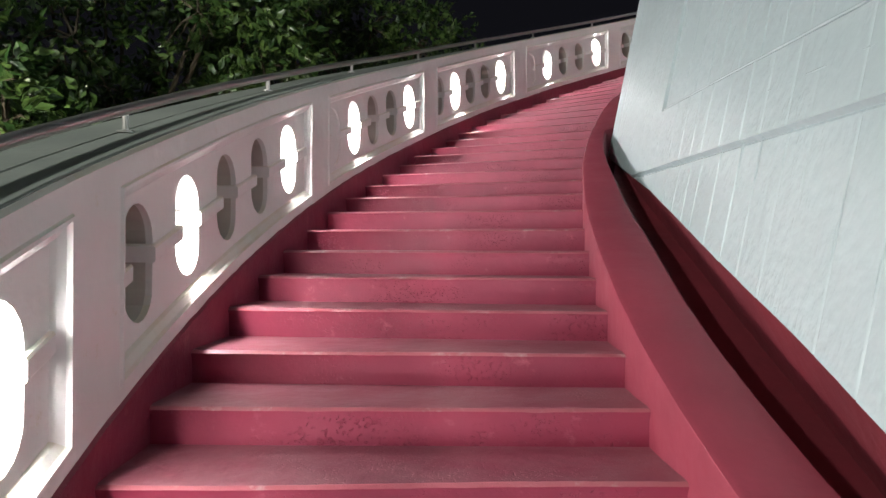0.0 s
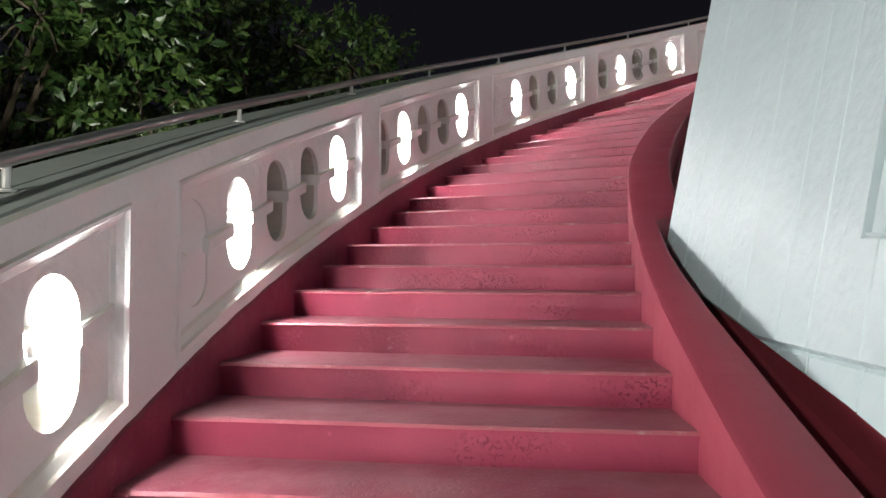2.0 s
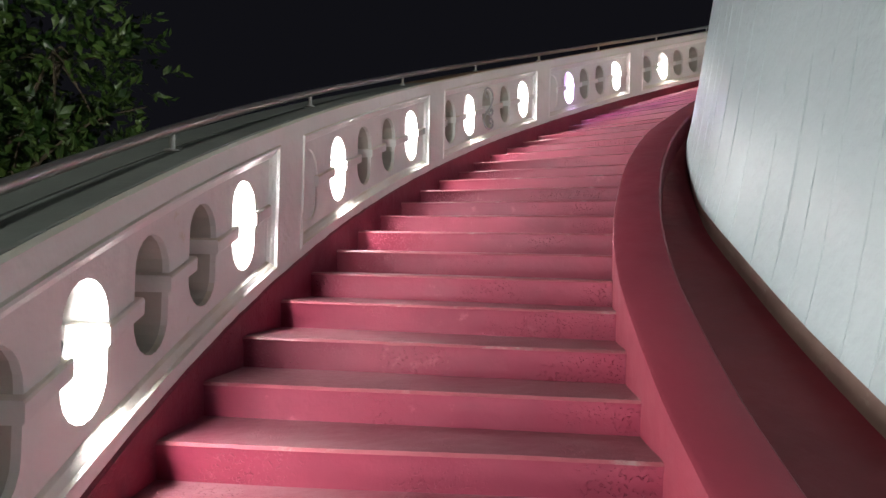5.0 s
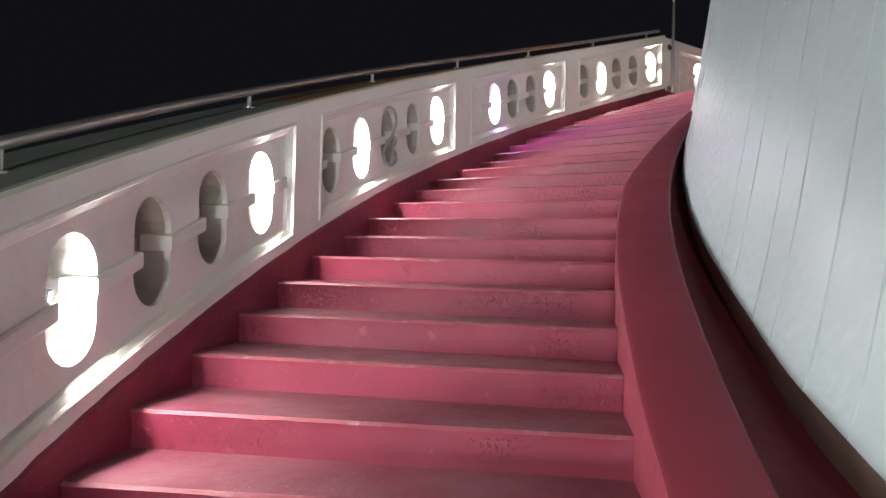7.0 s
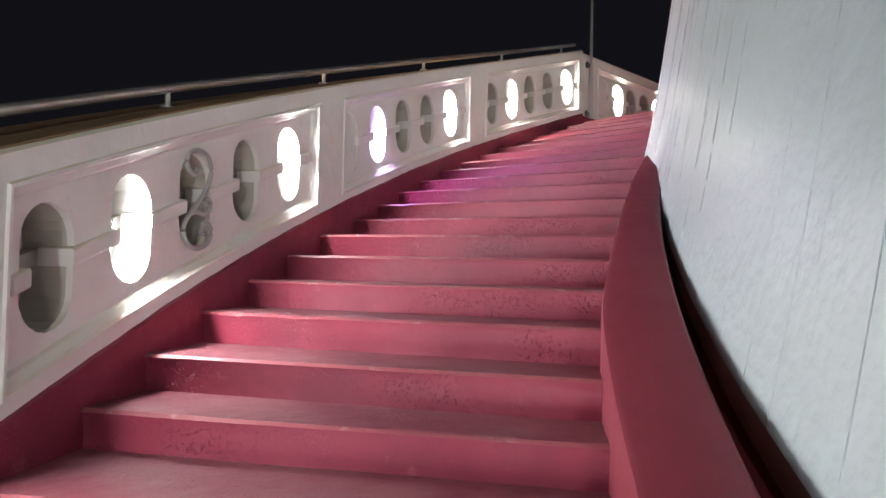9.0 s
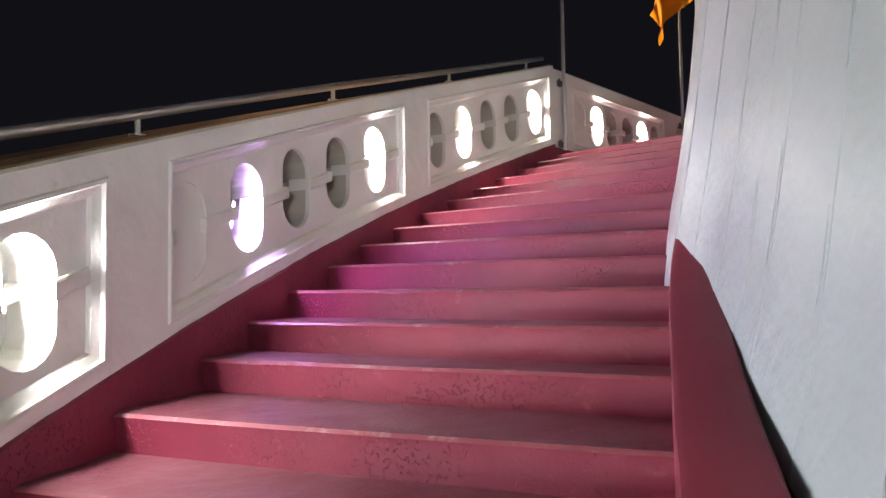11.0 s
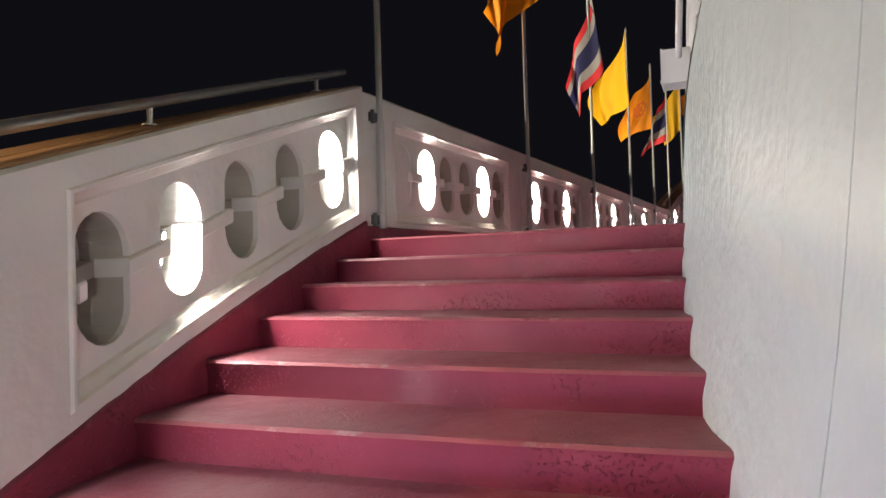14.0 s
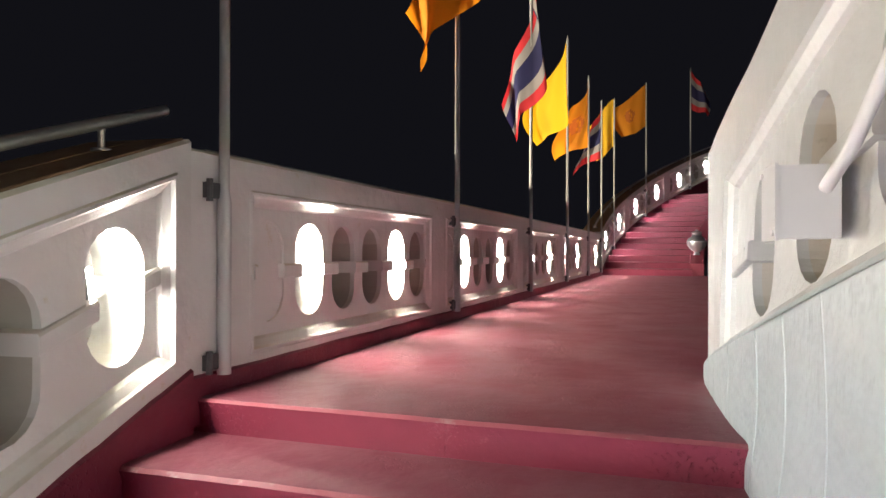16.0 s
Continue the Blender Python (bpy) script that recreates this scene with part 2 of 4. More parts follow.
def tube(sheet, path, radius, sides=10, caps=True):
    rows = []
    for i, p in enumerate(path):
        t = (Vector(path[min(i + 1, len(path) - 1)]) - Vector(path[max(i - 1, 0)])).normalized()
        side = t.cross(Vector((0, 0, 1)))
        side = side.normalized() if side.length > 1e-3 else Vector((1, 0, 0))
        up = side.cross(t).normalized()
        r = radius[i] if isinstance(radius, (list, tuple)) else radius
        rows.append([Vector(p) + (side * math.cos(k * 2 * math.pi / sides) + up * math.sin(k * 2 * math.pi / sides)) * r for k in range(sides)])
    for a, b in zip(rows, rows[1:]):
        for k in range(sides):
            j = (k + 1) % sides
            sheet.face(a[k], a[j], b[j], b[k])
    if caps:
        sheet.face(*rows[0])
        sheet.face(*reversed(rows[-1]))
    return sheet


def box(sheet, m, sx, sy, sz):
    c = [m @ Vector((x * sx / 2, y * sy / 2, z * sz / 2)) for x in (-1, 1) for y in (-1, 1) for z in (-1, 1)]
    for q in ((0, 1, 3, 2), (4, 6, 7, 5), (0, 4, 5, 1), (2, 3, 7, 6), (0, 2, 6, 4), (1, 5, 7, 3)):
        sheet.face(*[c[i] for i in q])
    return sheet


# ---- parapet panels with upright pill-shaped niches ----
HALF, TALL, MID = 0.125, 0.21, 0.49


def pill(angle):
    """The rim of a niche in the direction of an angle, from its middle."""
    c, s = math.cos(angle), math.sin(angle)
    flat = TALL - HALF
    if abs(c) > 1e-6 and abs(s / c * HALF) <= flat:
        return HALF * math.copysign(1, c), s / abs(c) * HALF
    # on a round end
    cy = math.copysign(flat, s)
    bq = -s * cy
    k = -bq + math.sqrt(max(0.0, bq * bq - (flat * flat - HALF * HALF)))
    return c * k, s * k


def parapet_panel(f, unit, slope, u0, uf0, uf1, u1, centres, kinds, lens=(), label="", low=0.10, top=H, flo=0.17, fhi=0.812, mid=MID, scroll=None, back_v=0.26, skin=WHITE):
    """One bay. unit: metres for one step of u. kinds: n niche, b blind niche, a lamp below, l lamp all over."""
    g = lambda u, v, w: f(u, v, w)
    k = 1.0 / unit
    origin = f((u0 + u1) / 2, 0.1, 0.0)
    thing = anchor("parapet_panel", origin, label, "parapet", "parapet bays along the stairs")
    s = Sheet()
    n = max(2, int((u1 - u0) * unit / 0.16))
    us = sorted(set(spread(u0, uf0, 2) + spread(uf0, uf1, n) + spread(uf1, u1, 1)))
    for a, b in zip(us, us[1:]):
        s.face(g(a, 0, low), g(b, 0, low), g(b, 0, flo), g(a, 0, flo))
        s.face(g(a, 0, fhi), g(b, 0, fhi), g(b, 0, top - 0.012), g(a, 0, top - 0.012))
        s.face(g(a, 0, top - 0.012), g(b, 0, top - 0.012), g(b, 0.012, top), g(a, 0.012, top))
        s.face(g(a, 0.012, top), g(b, 0.012, top), g(b, 0.05, top), g(a, 0.05, top))
    for a, b in zip(us, us[1:]):
        if b <= uf0 + 1e-6 or a >= uf1 - 1e-6:
            s.face(g(a, 0, flo), g(b, 0, flo), g(b, 0, fhi), g(a, 0, fhi))
    # bead and splayed moulding
    steps = [(0.0, 0.0), (0.006, -0.009), (0.018, -0.009), (0.026, 0.004), (0.052, 0.018), (0.062, 0.032)]
    for (i0, v0), (i1, v1) in zip(steps, steps[1:]):
        for lo, sgn in ((flo, 1), (fhi, -1)):
            ra, rb = spread(uf0 + i0 * k, uf1 - i0 * k, n), spread(uf0 + i1 * k, uf1 - i1 * k, n)
            for (a0, b0), (a1, b1) in zip(zip(ra, ra[1:]), zip(rb, rb[1:])):
                s.face(g(a0, v0, lo + sgn * i0), g(b0, v0, lo + sgn * i0), g(b1, v1, lo + sgn * i1), g(a1, v1, lo + sgn * i1))
        for ue, sgn in ((uf0, 1), (uf1, -1)):
            s.face(g(ue + sgn * i0 * k, v0, flo + i0), g(ue + sgn * i0 * k, v0, fhi - i0), g(ue + sgn * i1 * k, v1, fhi - i1), g(ue + sgn * i1 * k, v1, flo + i1))
    inset, fv = 0.062, 0.032
    a0, a1, w0, w1 = uf0 + inset * k, uf1 - inset * k, flo + inset, fhi - inset
    cuts = [a0] + [(p + q) / 2 for p, q in zip(centres, centres[1:])] + [a1]
    lamps = []
    for i, c in enumerate(centres):
        lo_u, hi_u = (cuts[i] - c) * unit, (cuts[i + 1] - c) * unit
        corners = [(x, w - mid + slope * x) for x in (lo_u, hi_u) for w in (w0, w1)]
        angles = sorted([math.atan2(y, x) % (2 * math.pi) for x, y in corners] + [j * math.pi / 16 + 0.011 for j in range(32)])
        rim, edge = [], []
        for ang in angles:
            x, y = pill(ang)
            rim.append((x, y))
            cx, sy = math.cos(ang), math.sin(ang) - slope * math.cos(ang)
            ks = [q for q in ((hi_u / cx if cx > 1e-9 else 9), (lo_u / cx if cx < -1e-9 else 9), ((w1 - mid) / sy if sy > 1e-9 else 9), ((w0 - mid) / sy if sy < -1e-9 else 9)) if q > 0]
            q = min(ks)
            edge.append((q * cx, mid + q * sy))
        P = lambda xy, v: g(c + xy[0] * k, v, mid + xy[1] - slope * xy[0])
        E = lambda xy: g(c + xy[0] * k, fv, xy[1])
        deep = 0.046 if kinds[i] == "b" else 0.23
        m = len(angles)
        for j in range(m):
            q = (j + 1) % m
            s.face(E(edge[j]), E(edge[q]), P(rim[q], fv + 0.004), P(rim[j], fv + 0.004))
            # unlit niches take the grey that holds their shade
            darker = 1 if kinds[i] == "n" else 0
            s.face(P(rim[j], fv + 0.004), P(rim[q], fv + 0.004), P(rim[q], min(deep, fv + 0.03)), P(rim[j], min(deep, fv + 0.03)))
            s.face(P(rim[j], fv + 0.03 if deep > 0.1 else deep), P(rim[q], fv + 0.03 if deep > 0.1 else deep), P(rim[q], deep), P(rim[j], deep), mat=darker)
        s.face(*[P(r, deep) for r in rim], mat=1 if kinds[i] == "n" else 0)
        if kinds[i] in "al":
            lamps.append((i, c, P, rim))
    s.face(g(u0, 0, low), g(u0, 0, top - 0.012), g(u0, back_v, top - 0.012), g(u0, back_v, low))
    s.face(g(u1, 0, low), g(u1, 0, top - 0.012), g(u1, back_v, top - 0.012), g(u1, back_v, low))
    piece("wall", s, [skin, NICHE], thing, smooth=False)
    # collars that tie the uprights between the niches
    spots = [(a0, centres[0] - (HALF - 0.028) * k)]
    spots += [(p + (HALF - 0.028) * k, q - (HALF - 0.028) * k) for p, q in zip(centres, centres[1:])]
    spots += [(centres[-1] + (HALF - 0.028) * k, a1)]
    for p, q in spots:
        if q > p:
            c = Sheet()
            sweep(c, f, spread(p, q, 3), [(0.018, mid - 0.030), (0.014, mid - 0.024), (0.014, mid + 0.022), (0.020, mid + 0.030), (0.15, mid + 0.030), (0.15, mid - 0.030)])
            piece("collar", c, skin, thing)
    for i, c in enumerate(centres):
        if kinds[i] != "b":
            b = Sheet()
            x = (HALF - 0.002) * k
            sweep(b, f, spread(c - x, c + x, 2), [(0.17, mid + 0.02), (0.17, mid - 0.035), (0.228, mid - 0.035), (0.228, mid + 0.02)])
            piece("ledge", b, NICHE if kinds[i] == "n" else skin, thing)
    for i, c, P, rim in lamps:
        lit = lens[i] if isinstance(lens, dict) and i in lens else LENS
        high = 0.03 if kinds[i] == "l" else -0.035
        lamp = anchor("niche_floodlight", P((-0.05, high), 0.09), "small square floodlight glowing inside a white parapet niche", "floodlight", "lamps in the parapet niches")
        at_ = Vector(P((-0.05, high), 0.09))
        along = (Vector(P((0.05, high), 0.09)) - Vector(P((-0.15, high), 0.09))).normalized()
        inward = (Vector(P((-0.05, high), 0.0)) - at_).normalized()
        aim = (along * 0.45 + inward * 0.75 + Vector((0, 0, 0.12 if kinds[i] == "l" else -0.12))).normalized()
        across = aim.cross(Vector((0, 0, 1))).normalized()
        rise = across.cross(aim).normalized()
        m4 = Matrix((across, rise, aim)).transposed().to_4x4()
        m4.translation = at_
        q = Sheet()
        box(q, m4 @ pose(0, 0, 0.002), 0.096, 0.116, 0.004)
        piece("lens", q, lit, lamp, "glowing white lens", smooth=False)
        q = Sheet()
        box(q, m4 @ pose(0, 0, -0.0125), 0.11, 0.13, 0.022)
        piece("housing", q, IRON, lamp, "grey metal lamp housing", smooth=False)
        for dx, dy, wx, wy in ((-0.0515, 0, 0.007, 0.13), (0.0515, 0, 0.007, 0.13), (0, 0.0615, 0.096, 0.007), (0, -0.0615, 0.096, 0.007)):
            q = Sheet()
            box(q, m4 @ pose(dx, dy, 0.003), wx, wy, 0.008)
            piece("rim", q, IRON, lamp, "grey metal rim", smooth=False)
        q = Sheet()
        tube(q, [m4 @ Vector((-0.06, 0, -0.012)), m4 @ Vector((-0.066, 0, -0.05)), Vector(P((-0.11, high - 0.01), 0.20))], 0.006, 6)
        piece("bracket", q, IRON, lamp, "thin metal bracket")
    if scroll is not None:
        sc = anchor("scrollwork_grille", g(centres[scroll], 0.05, mid), "grey wrought-iron scroll set in a parapet niche", "grille")
        c = centres[scroll]

        def curl(points):
            t = Sheet()
            tube(t, [g(c + x * k * 1.15, 0.018, mid + (y + 0.005) * 1.12 - slope * x) for x, y in points], 0.0105, 8)
            piece("scroll_bar", t, SCROLL, sc)

        def eased(knots):
            """A smooth run through the knots of a bent bar."""
            out = []
            for i in range(len(knots) - 1):
                q0, q1, q2, q3 = (Vector((*knots[min(max(i + d, 0), len(knots) - 1)], 0)) for d in (-1, 0, 1, 2))
                for t in (0.0, 0.25, 0.5, 0.75):
                    v = 0.5 * (2 * q1 + (q2 - q0) * t + (2 * q0 - 5 * q1 + 4 * q2 - q3) * t * t + (3 * q1 - q0 - 3 * q2 + q3) * t ** 3)
                    out.append((v.x, v.y))
            return out + [knots[-1]]

        curl(eased([(-0.02, 0.12), (-0.045, 0.10), (-0.085, 0.12), (-0.088, 0.16), (-0.05, 0.19), (0.01, 0.195), (0.06, 0.175), (0.082, 0.13), (0.07, 0.08), (0.03, 0.02), (-0.03, -0.035),
                    (-0.085, -0.085), (-0.10, -0.13), (-0.075, -0.172), (-0.02, -0.195), (0.045, -0.188), (0.088, -0.155), (0.09, -0.115), (0.06, -0.09), (0.025, -0.10), (0.022, -0.13), (0.05, -0.14)]))
        curl(eased([(-0.055, -0.06), (-0.015, -0.05), (0.03, -0.058), (0.07, -0.045), (0.085, -0.015), (0.066, 0.006), (0.04, -0.004), (0.046, -0.026)]))
    return thing


BAYS = [  # right edge of the frame, last niche before it, spacing, kinds
    (-29.3, 1.5, 2.15, "nannl"), (-16.55, 1.5, 2.15, "bannl"), (-4.75, 1.5, 2.1, "bannl"), (8.9, 1.65, 2.32, "nannl"), (21.42, 1.5, 2.11, "bannl"), (33.48, 1.65, 2.03, "nannl"),
    (46.65, 1.55, 2.28, "bannl"), (59.66, 1.5, 2.2, "nannl"), (71.95, 1.65, 2.07, "bannl"), (83.72, 1.18, 2.02, "nannl")]
start = FIRST
for n, (end, off, gap, kinds) in enumerate(BAYS):
    stop = end + 0.12
    centres = [end - off - gap * (4 - i) for i in range(5)]
    lens = {1: LENS_V} if n == 8 else ({1: LENS_W, 4: LENS_W} if n == 9 else {})
    if n == 9:
        stop = CORNER
    words = "white-painted masonry stair parapet bay with five pill-shaped niches, two lit"
    if n == 7:
        words = "white-painted masonry stair parapet bay with iron scroll in one niche"
    if kinds[0] == "b":
        words = "white-painted masonry stair parapet bay with one blind niche, two lit"
    parapet_panel(on_flight, MPD, SLOPE, start, start + 1.45, end, stop, centres, kinds, lens, words, scroll=2 if n == 7 else None)
    start = stop

# landing bays
for n in range(5):
    a = LAND * n / 5
    b = LAND * (n + 1) / 5
    f0, f1 = a + (0.34 if n == 0 else 0.16), b - 0.14
    gap = (f1 - f0 - 0.36) / 5
    centres = [f0 + 0.18 + gap * i for i in range(6)]
    parapet_panel(on_landing, 1.0, 0.0, a, f0, f1, b, centres, "blnnln", {1: LENS_L, 4: LENS_L}, "cream-white landing parapet bay with six niches, two lit", low=0.05, top=0.86, flo=0.10, fhi=0.74, mid=0.42)

# second flight
start = TURN2
for n in range(3):
    stop = TURN2 + 12.75 * (n + 1)
    end = stop - 0.12
    centres = [end - 1.8 - 2.2 * (4 - i) for i in range(5)]
    parapet_panel(on_flight2, MPD, SLOPE, start, start + 1.45, end, stop, centres, "nlnnl", {}, "white-painted parapet bay of the upper flight, two niches lit")
    start = stop


# ---- coping, handrails, outer walls ----
def coping(f, stations, top, label, material=COPING):
    thing = anchor("coping", f(stations[len(stations) // 2], 0.2, top), label, "coping", kind="structure")
    s = Sheet()
    sweep(s, f, stations, [(0.018, top - 0.03), (0.018, top + 0.004), (0.022, top + 0.008), (0.19, top + 0.008), (0.19, top - 0.03)])
    piece("inner_slab", s, material, thing)
    s = Sheet()
    sweep(s, f, stations, [(0.205, top - 0.03), (0.205, top + 0.008), (0.40, top + 0.008), (0.41, top), (0.41, top - 0.12), (0.2, top - 0.12)])
    piece("outer_slab", s, material, thing)


def handrail(f, posts, stations, top, lift=0.075):
    mid = stations[len(stations) // 2]
    thing = anchor("handrail", f(mid, 0.17, top), "polished stainless steel tube handrail on short posts above the coping", "handrail")
    s = Sheet()
    tube(s, [f(u, 0.17, top + lift + 0.02) for u in stations], 0.021, 12)
    piece("rail", s, RAIL, thing)
    for p in posts:
        s = Sheet()
        a, b = f(p, 0.17, top + 0.005), f(p, 0.17, top + lift + 0.01)
        tube(s, [a, b], 0.012, 10)
        tube(s, [a, a + Vector((0, 0, 0.008)), a + Vector((0, 0, 0.012))], [0.032, 0.032, 0.014], 14)
        piece("post", s, RAIL, thing)


coping(on_flight, spread(FIRST, 47.0, 60), H, "grey-painted coping with a groove on the curved parapet")
# same coping further up, with the warm light in its colour
coping(on_flight, spread(47.0, CORNER - 0.1, 30), H, "coping with a groove on the curved parapet, coloured brown for warm light", COPING_WARM)
coping(on_landing, spread(0.1, LAND, 8), 0.86, "grey-painted coping on the landing parapet")
coping(on_flight2, spread(TURN2 + 0.3, start, 24), H, "coping on the upper flight's parapet, coloured brown for warm light", COPING_WARM)
handrail(on_flight, [-8.8, -1.05, 7.25, 14.95, 22.48, 29.7, 37.46, 45.56, 53.6, 61.36, 69.0, 76.54, 83.0], spread(FIRST, 84.5, 100), H)
handrail(on_flight2, [TURN2 + 2.0 + 7.6 * i for i in range(5)], spread(TURN2 + 0.6, start, 30), H)

outer = Sheet()
sweep(outer, lambda u, v, w: ring(u, RW + v, -6.5 if w < 0 else nosing(u) + H - 0.13), spread(FIRST, CORNER, 60), [(0.25, 1), (0.36, 1), (0.36, -1), (0.25, -1)])
tagged(piece("wall_outer", outer, WHITE), "tall white outer wall under the stair parapet", "wall", kind="structure")
outer = Sheet()
sweep(outer, lambda u, v, w: (lambda p: Vector((p.x, p.y, -6.5 if w < 0 else ZL + 0.72)))(on_landing(u, v, 0)), spread(0.02, LAND, 6), [(0.25, 1), (0.36, 1), (0.36, -1), (0.25, -1)])
tagged(piece("wall_landing_outer", outer, WHITE), "tall white outer wall under the landing parapet", "wall", kind="structure")
outer = Sheet()
sweep(outer, lambda u, v, w: ring2(u, RW + v, -6.5 if w < 0 else max(nosing2(u), ZL) + H - 0.13), spread(TURN2, start, 20), [(0.25, 1), (0.36, 1), (0.36, -1), (0.25, -1)])
tagged(piece("wall_upper_outer", outer, WHITE), "tall white outer wall under the upper parapet", "wall", kind="structure")


# ---- red skirting along the parapet foot ----
def skirting(f, stations, lo, hi, name):
    s = Sheet()
    for a, b in zip(stations, stations[1:]):
        ja, jb = (0.006 * noise.noise(Vector((q * 7.3, 1.7, 0.2))) for q in (a, b))
        s.face(f(a, -0.012, lo), f(b, -0.012, lo), f(b, -0.012, hi - 0.012 + jb), f(a, -0.012, hi - 0.012 + ja))
        s.face(f(a, -0.012, hi - 0.012 + ja), f(b, -0.012, hi - 0.012 + jb), f(b, 0.004, hi + jb), f(a, 0.004, hi + ja))
        s.face(f(a, 0.004, hi + ja), f(b, 0.004, hi + jb), f(b, 0.03, hi + jb), f(a, 0.03, hi + ja))
    tagged(piece(name, s, RED), "red-painted skirting at the foot of the parapet", "skirting", kind="structure")


skirting(on_flight, spread(FIRST, CORNER, 360), -0.35, 0.125, "baseboard_flight")
skirting(on_landing, spread(0, LAND, 60), -0.1, 0.075, "baseboard_landing")
skirting(on_flight2, spread(TURN2, start, 80), -0.35, 0.125, "baseboard_upper")


# ---- steps ----
def step_mesh(name, place, z, th, r0, r1, depth, seed, drop=0.32, skew=0.0):
    """A cast step: worn, chipped nosing and slightly hollow tread. place: the map of angle, radius and height."""
    o = place(th, (r0 + r1) / 2, z)
    s = Sheet()
    prof = [(0.02, -drop), (0.012, -0.05), (0.0, -0.014), (0.012, -0.003), (0.04, 0.0), (depth * 0.5, -0.002), (depth, 0.0), (depth, -drop)]
    n = 44
    rows = []
    for i in range(n + 1):
        r = r0 + (r1 - r0) * i / n
        row = []
        for j, (a, dz) in enumerate(prof):
            q = Vector((r * 9.0, seed * 3.1, j * 0.25))
            jag = noise.noise(q) * 0.004 + noise.noise(q * 3.7) * 0.003 if j in (2, 3) else 0.0
            chip = max(0.0, noise.noise(Vector((r * 4.3, seed * 7.7, 0.5))) - 0.52) * 0.05 if j in (2, 3) else 0.0
            wave = noise.noise(Vector((r * 1.3, seed * 5.0, 2.0))) * 0.012
            ang = th + math.degrees((a + jag + chip + wave) / r) + skew * (r1 - r) / (r1 - 9.88)
            row.append(place(ang, r, z + dz - chip * 0.6 + (noise.noise(Vector((r * 1.1, seed, j * 0.3))) * 0.003 if j in (3, 4, 5) else 0)))
        rows.append(row)
    for a, b in zip(rows, rows[1:]):
        for j in range(len(prof)):
            q = (j + 1) % len(prof)
            s.face(a[j], a[q], b[q], b[j], mat=1 if j == 2 else 0)
    s.face(*rows[0])
    s.face(*rows[-1])
    return s


stairs = anchor("staircase", ring(35, 10.8, 3.0), "red-painted concrete steps curving up between parapet and curb", "staircase", kind="structure")
# the edge of each tread along the parapet, in degrees, and how far its height strays from a steady rise
EDGES = [-0.10, 2.11, 4.22, 6.20, 8.33, 10.20, 12.17, 14.25, 16.25, 18.24, 20.08, 22.13, 24.08, 25.74, 27.57, 29.46, 31.43, 33.65, 35.75, 37.76, 39.57, 41.66,
         43.68, 45.69, 47.75, 50.0, 51.77, 53.79, 55.81, 57.80, 59.78, 62.18, 63.78, 65.45, 67.29, 69.07, 71.03, 72.92, 74.80, 76.79, 78.68, 80.54, 82.33, 84.22]
for kk in range(-21, COUNT + 1):
    th = EDGES[kk] if kk >= 0 else EDGES[0] + 2.04 * kk
    stray = float(np.interp(kk, [-21, -2, 5, 10, 15, 20, 25, 27, 30, 35, 40, 43], [0.09, 0.078, 0.075, 0.059, 0.057, 0.079, 0.088, 0.10, 0.098, 0.083, 0.046, 0.0]))
    r0 = 9.80 if th < 48 else (9.74 if th < 61 else 9.66)
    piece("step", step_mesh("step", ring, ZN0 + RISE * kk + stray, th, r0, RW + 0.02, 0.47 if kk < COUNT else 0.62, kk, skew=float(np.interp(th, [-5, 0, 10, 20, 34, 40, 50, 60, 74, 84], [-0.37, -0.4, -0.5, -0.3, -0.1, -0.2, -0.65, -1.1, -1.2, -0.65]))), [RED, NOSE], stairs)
upper = anchor("staircase", ring2(100, 10.8, 7.5), "red-painted concrete steps of the upper flight", "staircase", kind="structure")
for kk in range(0, 15):
    th = TURN2 + 0.8 + DTH * kk
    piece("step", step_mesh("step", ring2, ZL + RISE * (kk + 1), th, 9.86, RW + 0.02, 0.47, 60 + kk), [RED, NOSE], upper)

# ---- landing floor ----
s = Sheet()
nx = 40
for i in range(nx):
    for j in range(8):
        q = []
        for a, b in ((i, j), (i + 1, j), (i + 1, j + 1), (i, j + 1)):
            v = 0.03 - (5.4 * b / 8)
            first = on_landing(0.25, 0.03, 0) + (ring(THL + 2.2, 9.6, ZL) - on_landing(0.25, 0.03, 0)) * (0.03 - v) / 2.03
            far = on_landing(LAND + 0.4, v, 0)
            p = first.lerp(far, a / nx)
            q.append(Vector((p.x, p.y, ZL - 0.004 + 0.003 * noise.noise(Vector((p.x, p.y, 0))))))
        s.face(*q)
tagged(piece("floor", s, RED), "red-painted concrete landing with scuffs", "floor", kind="structure")


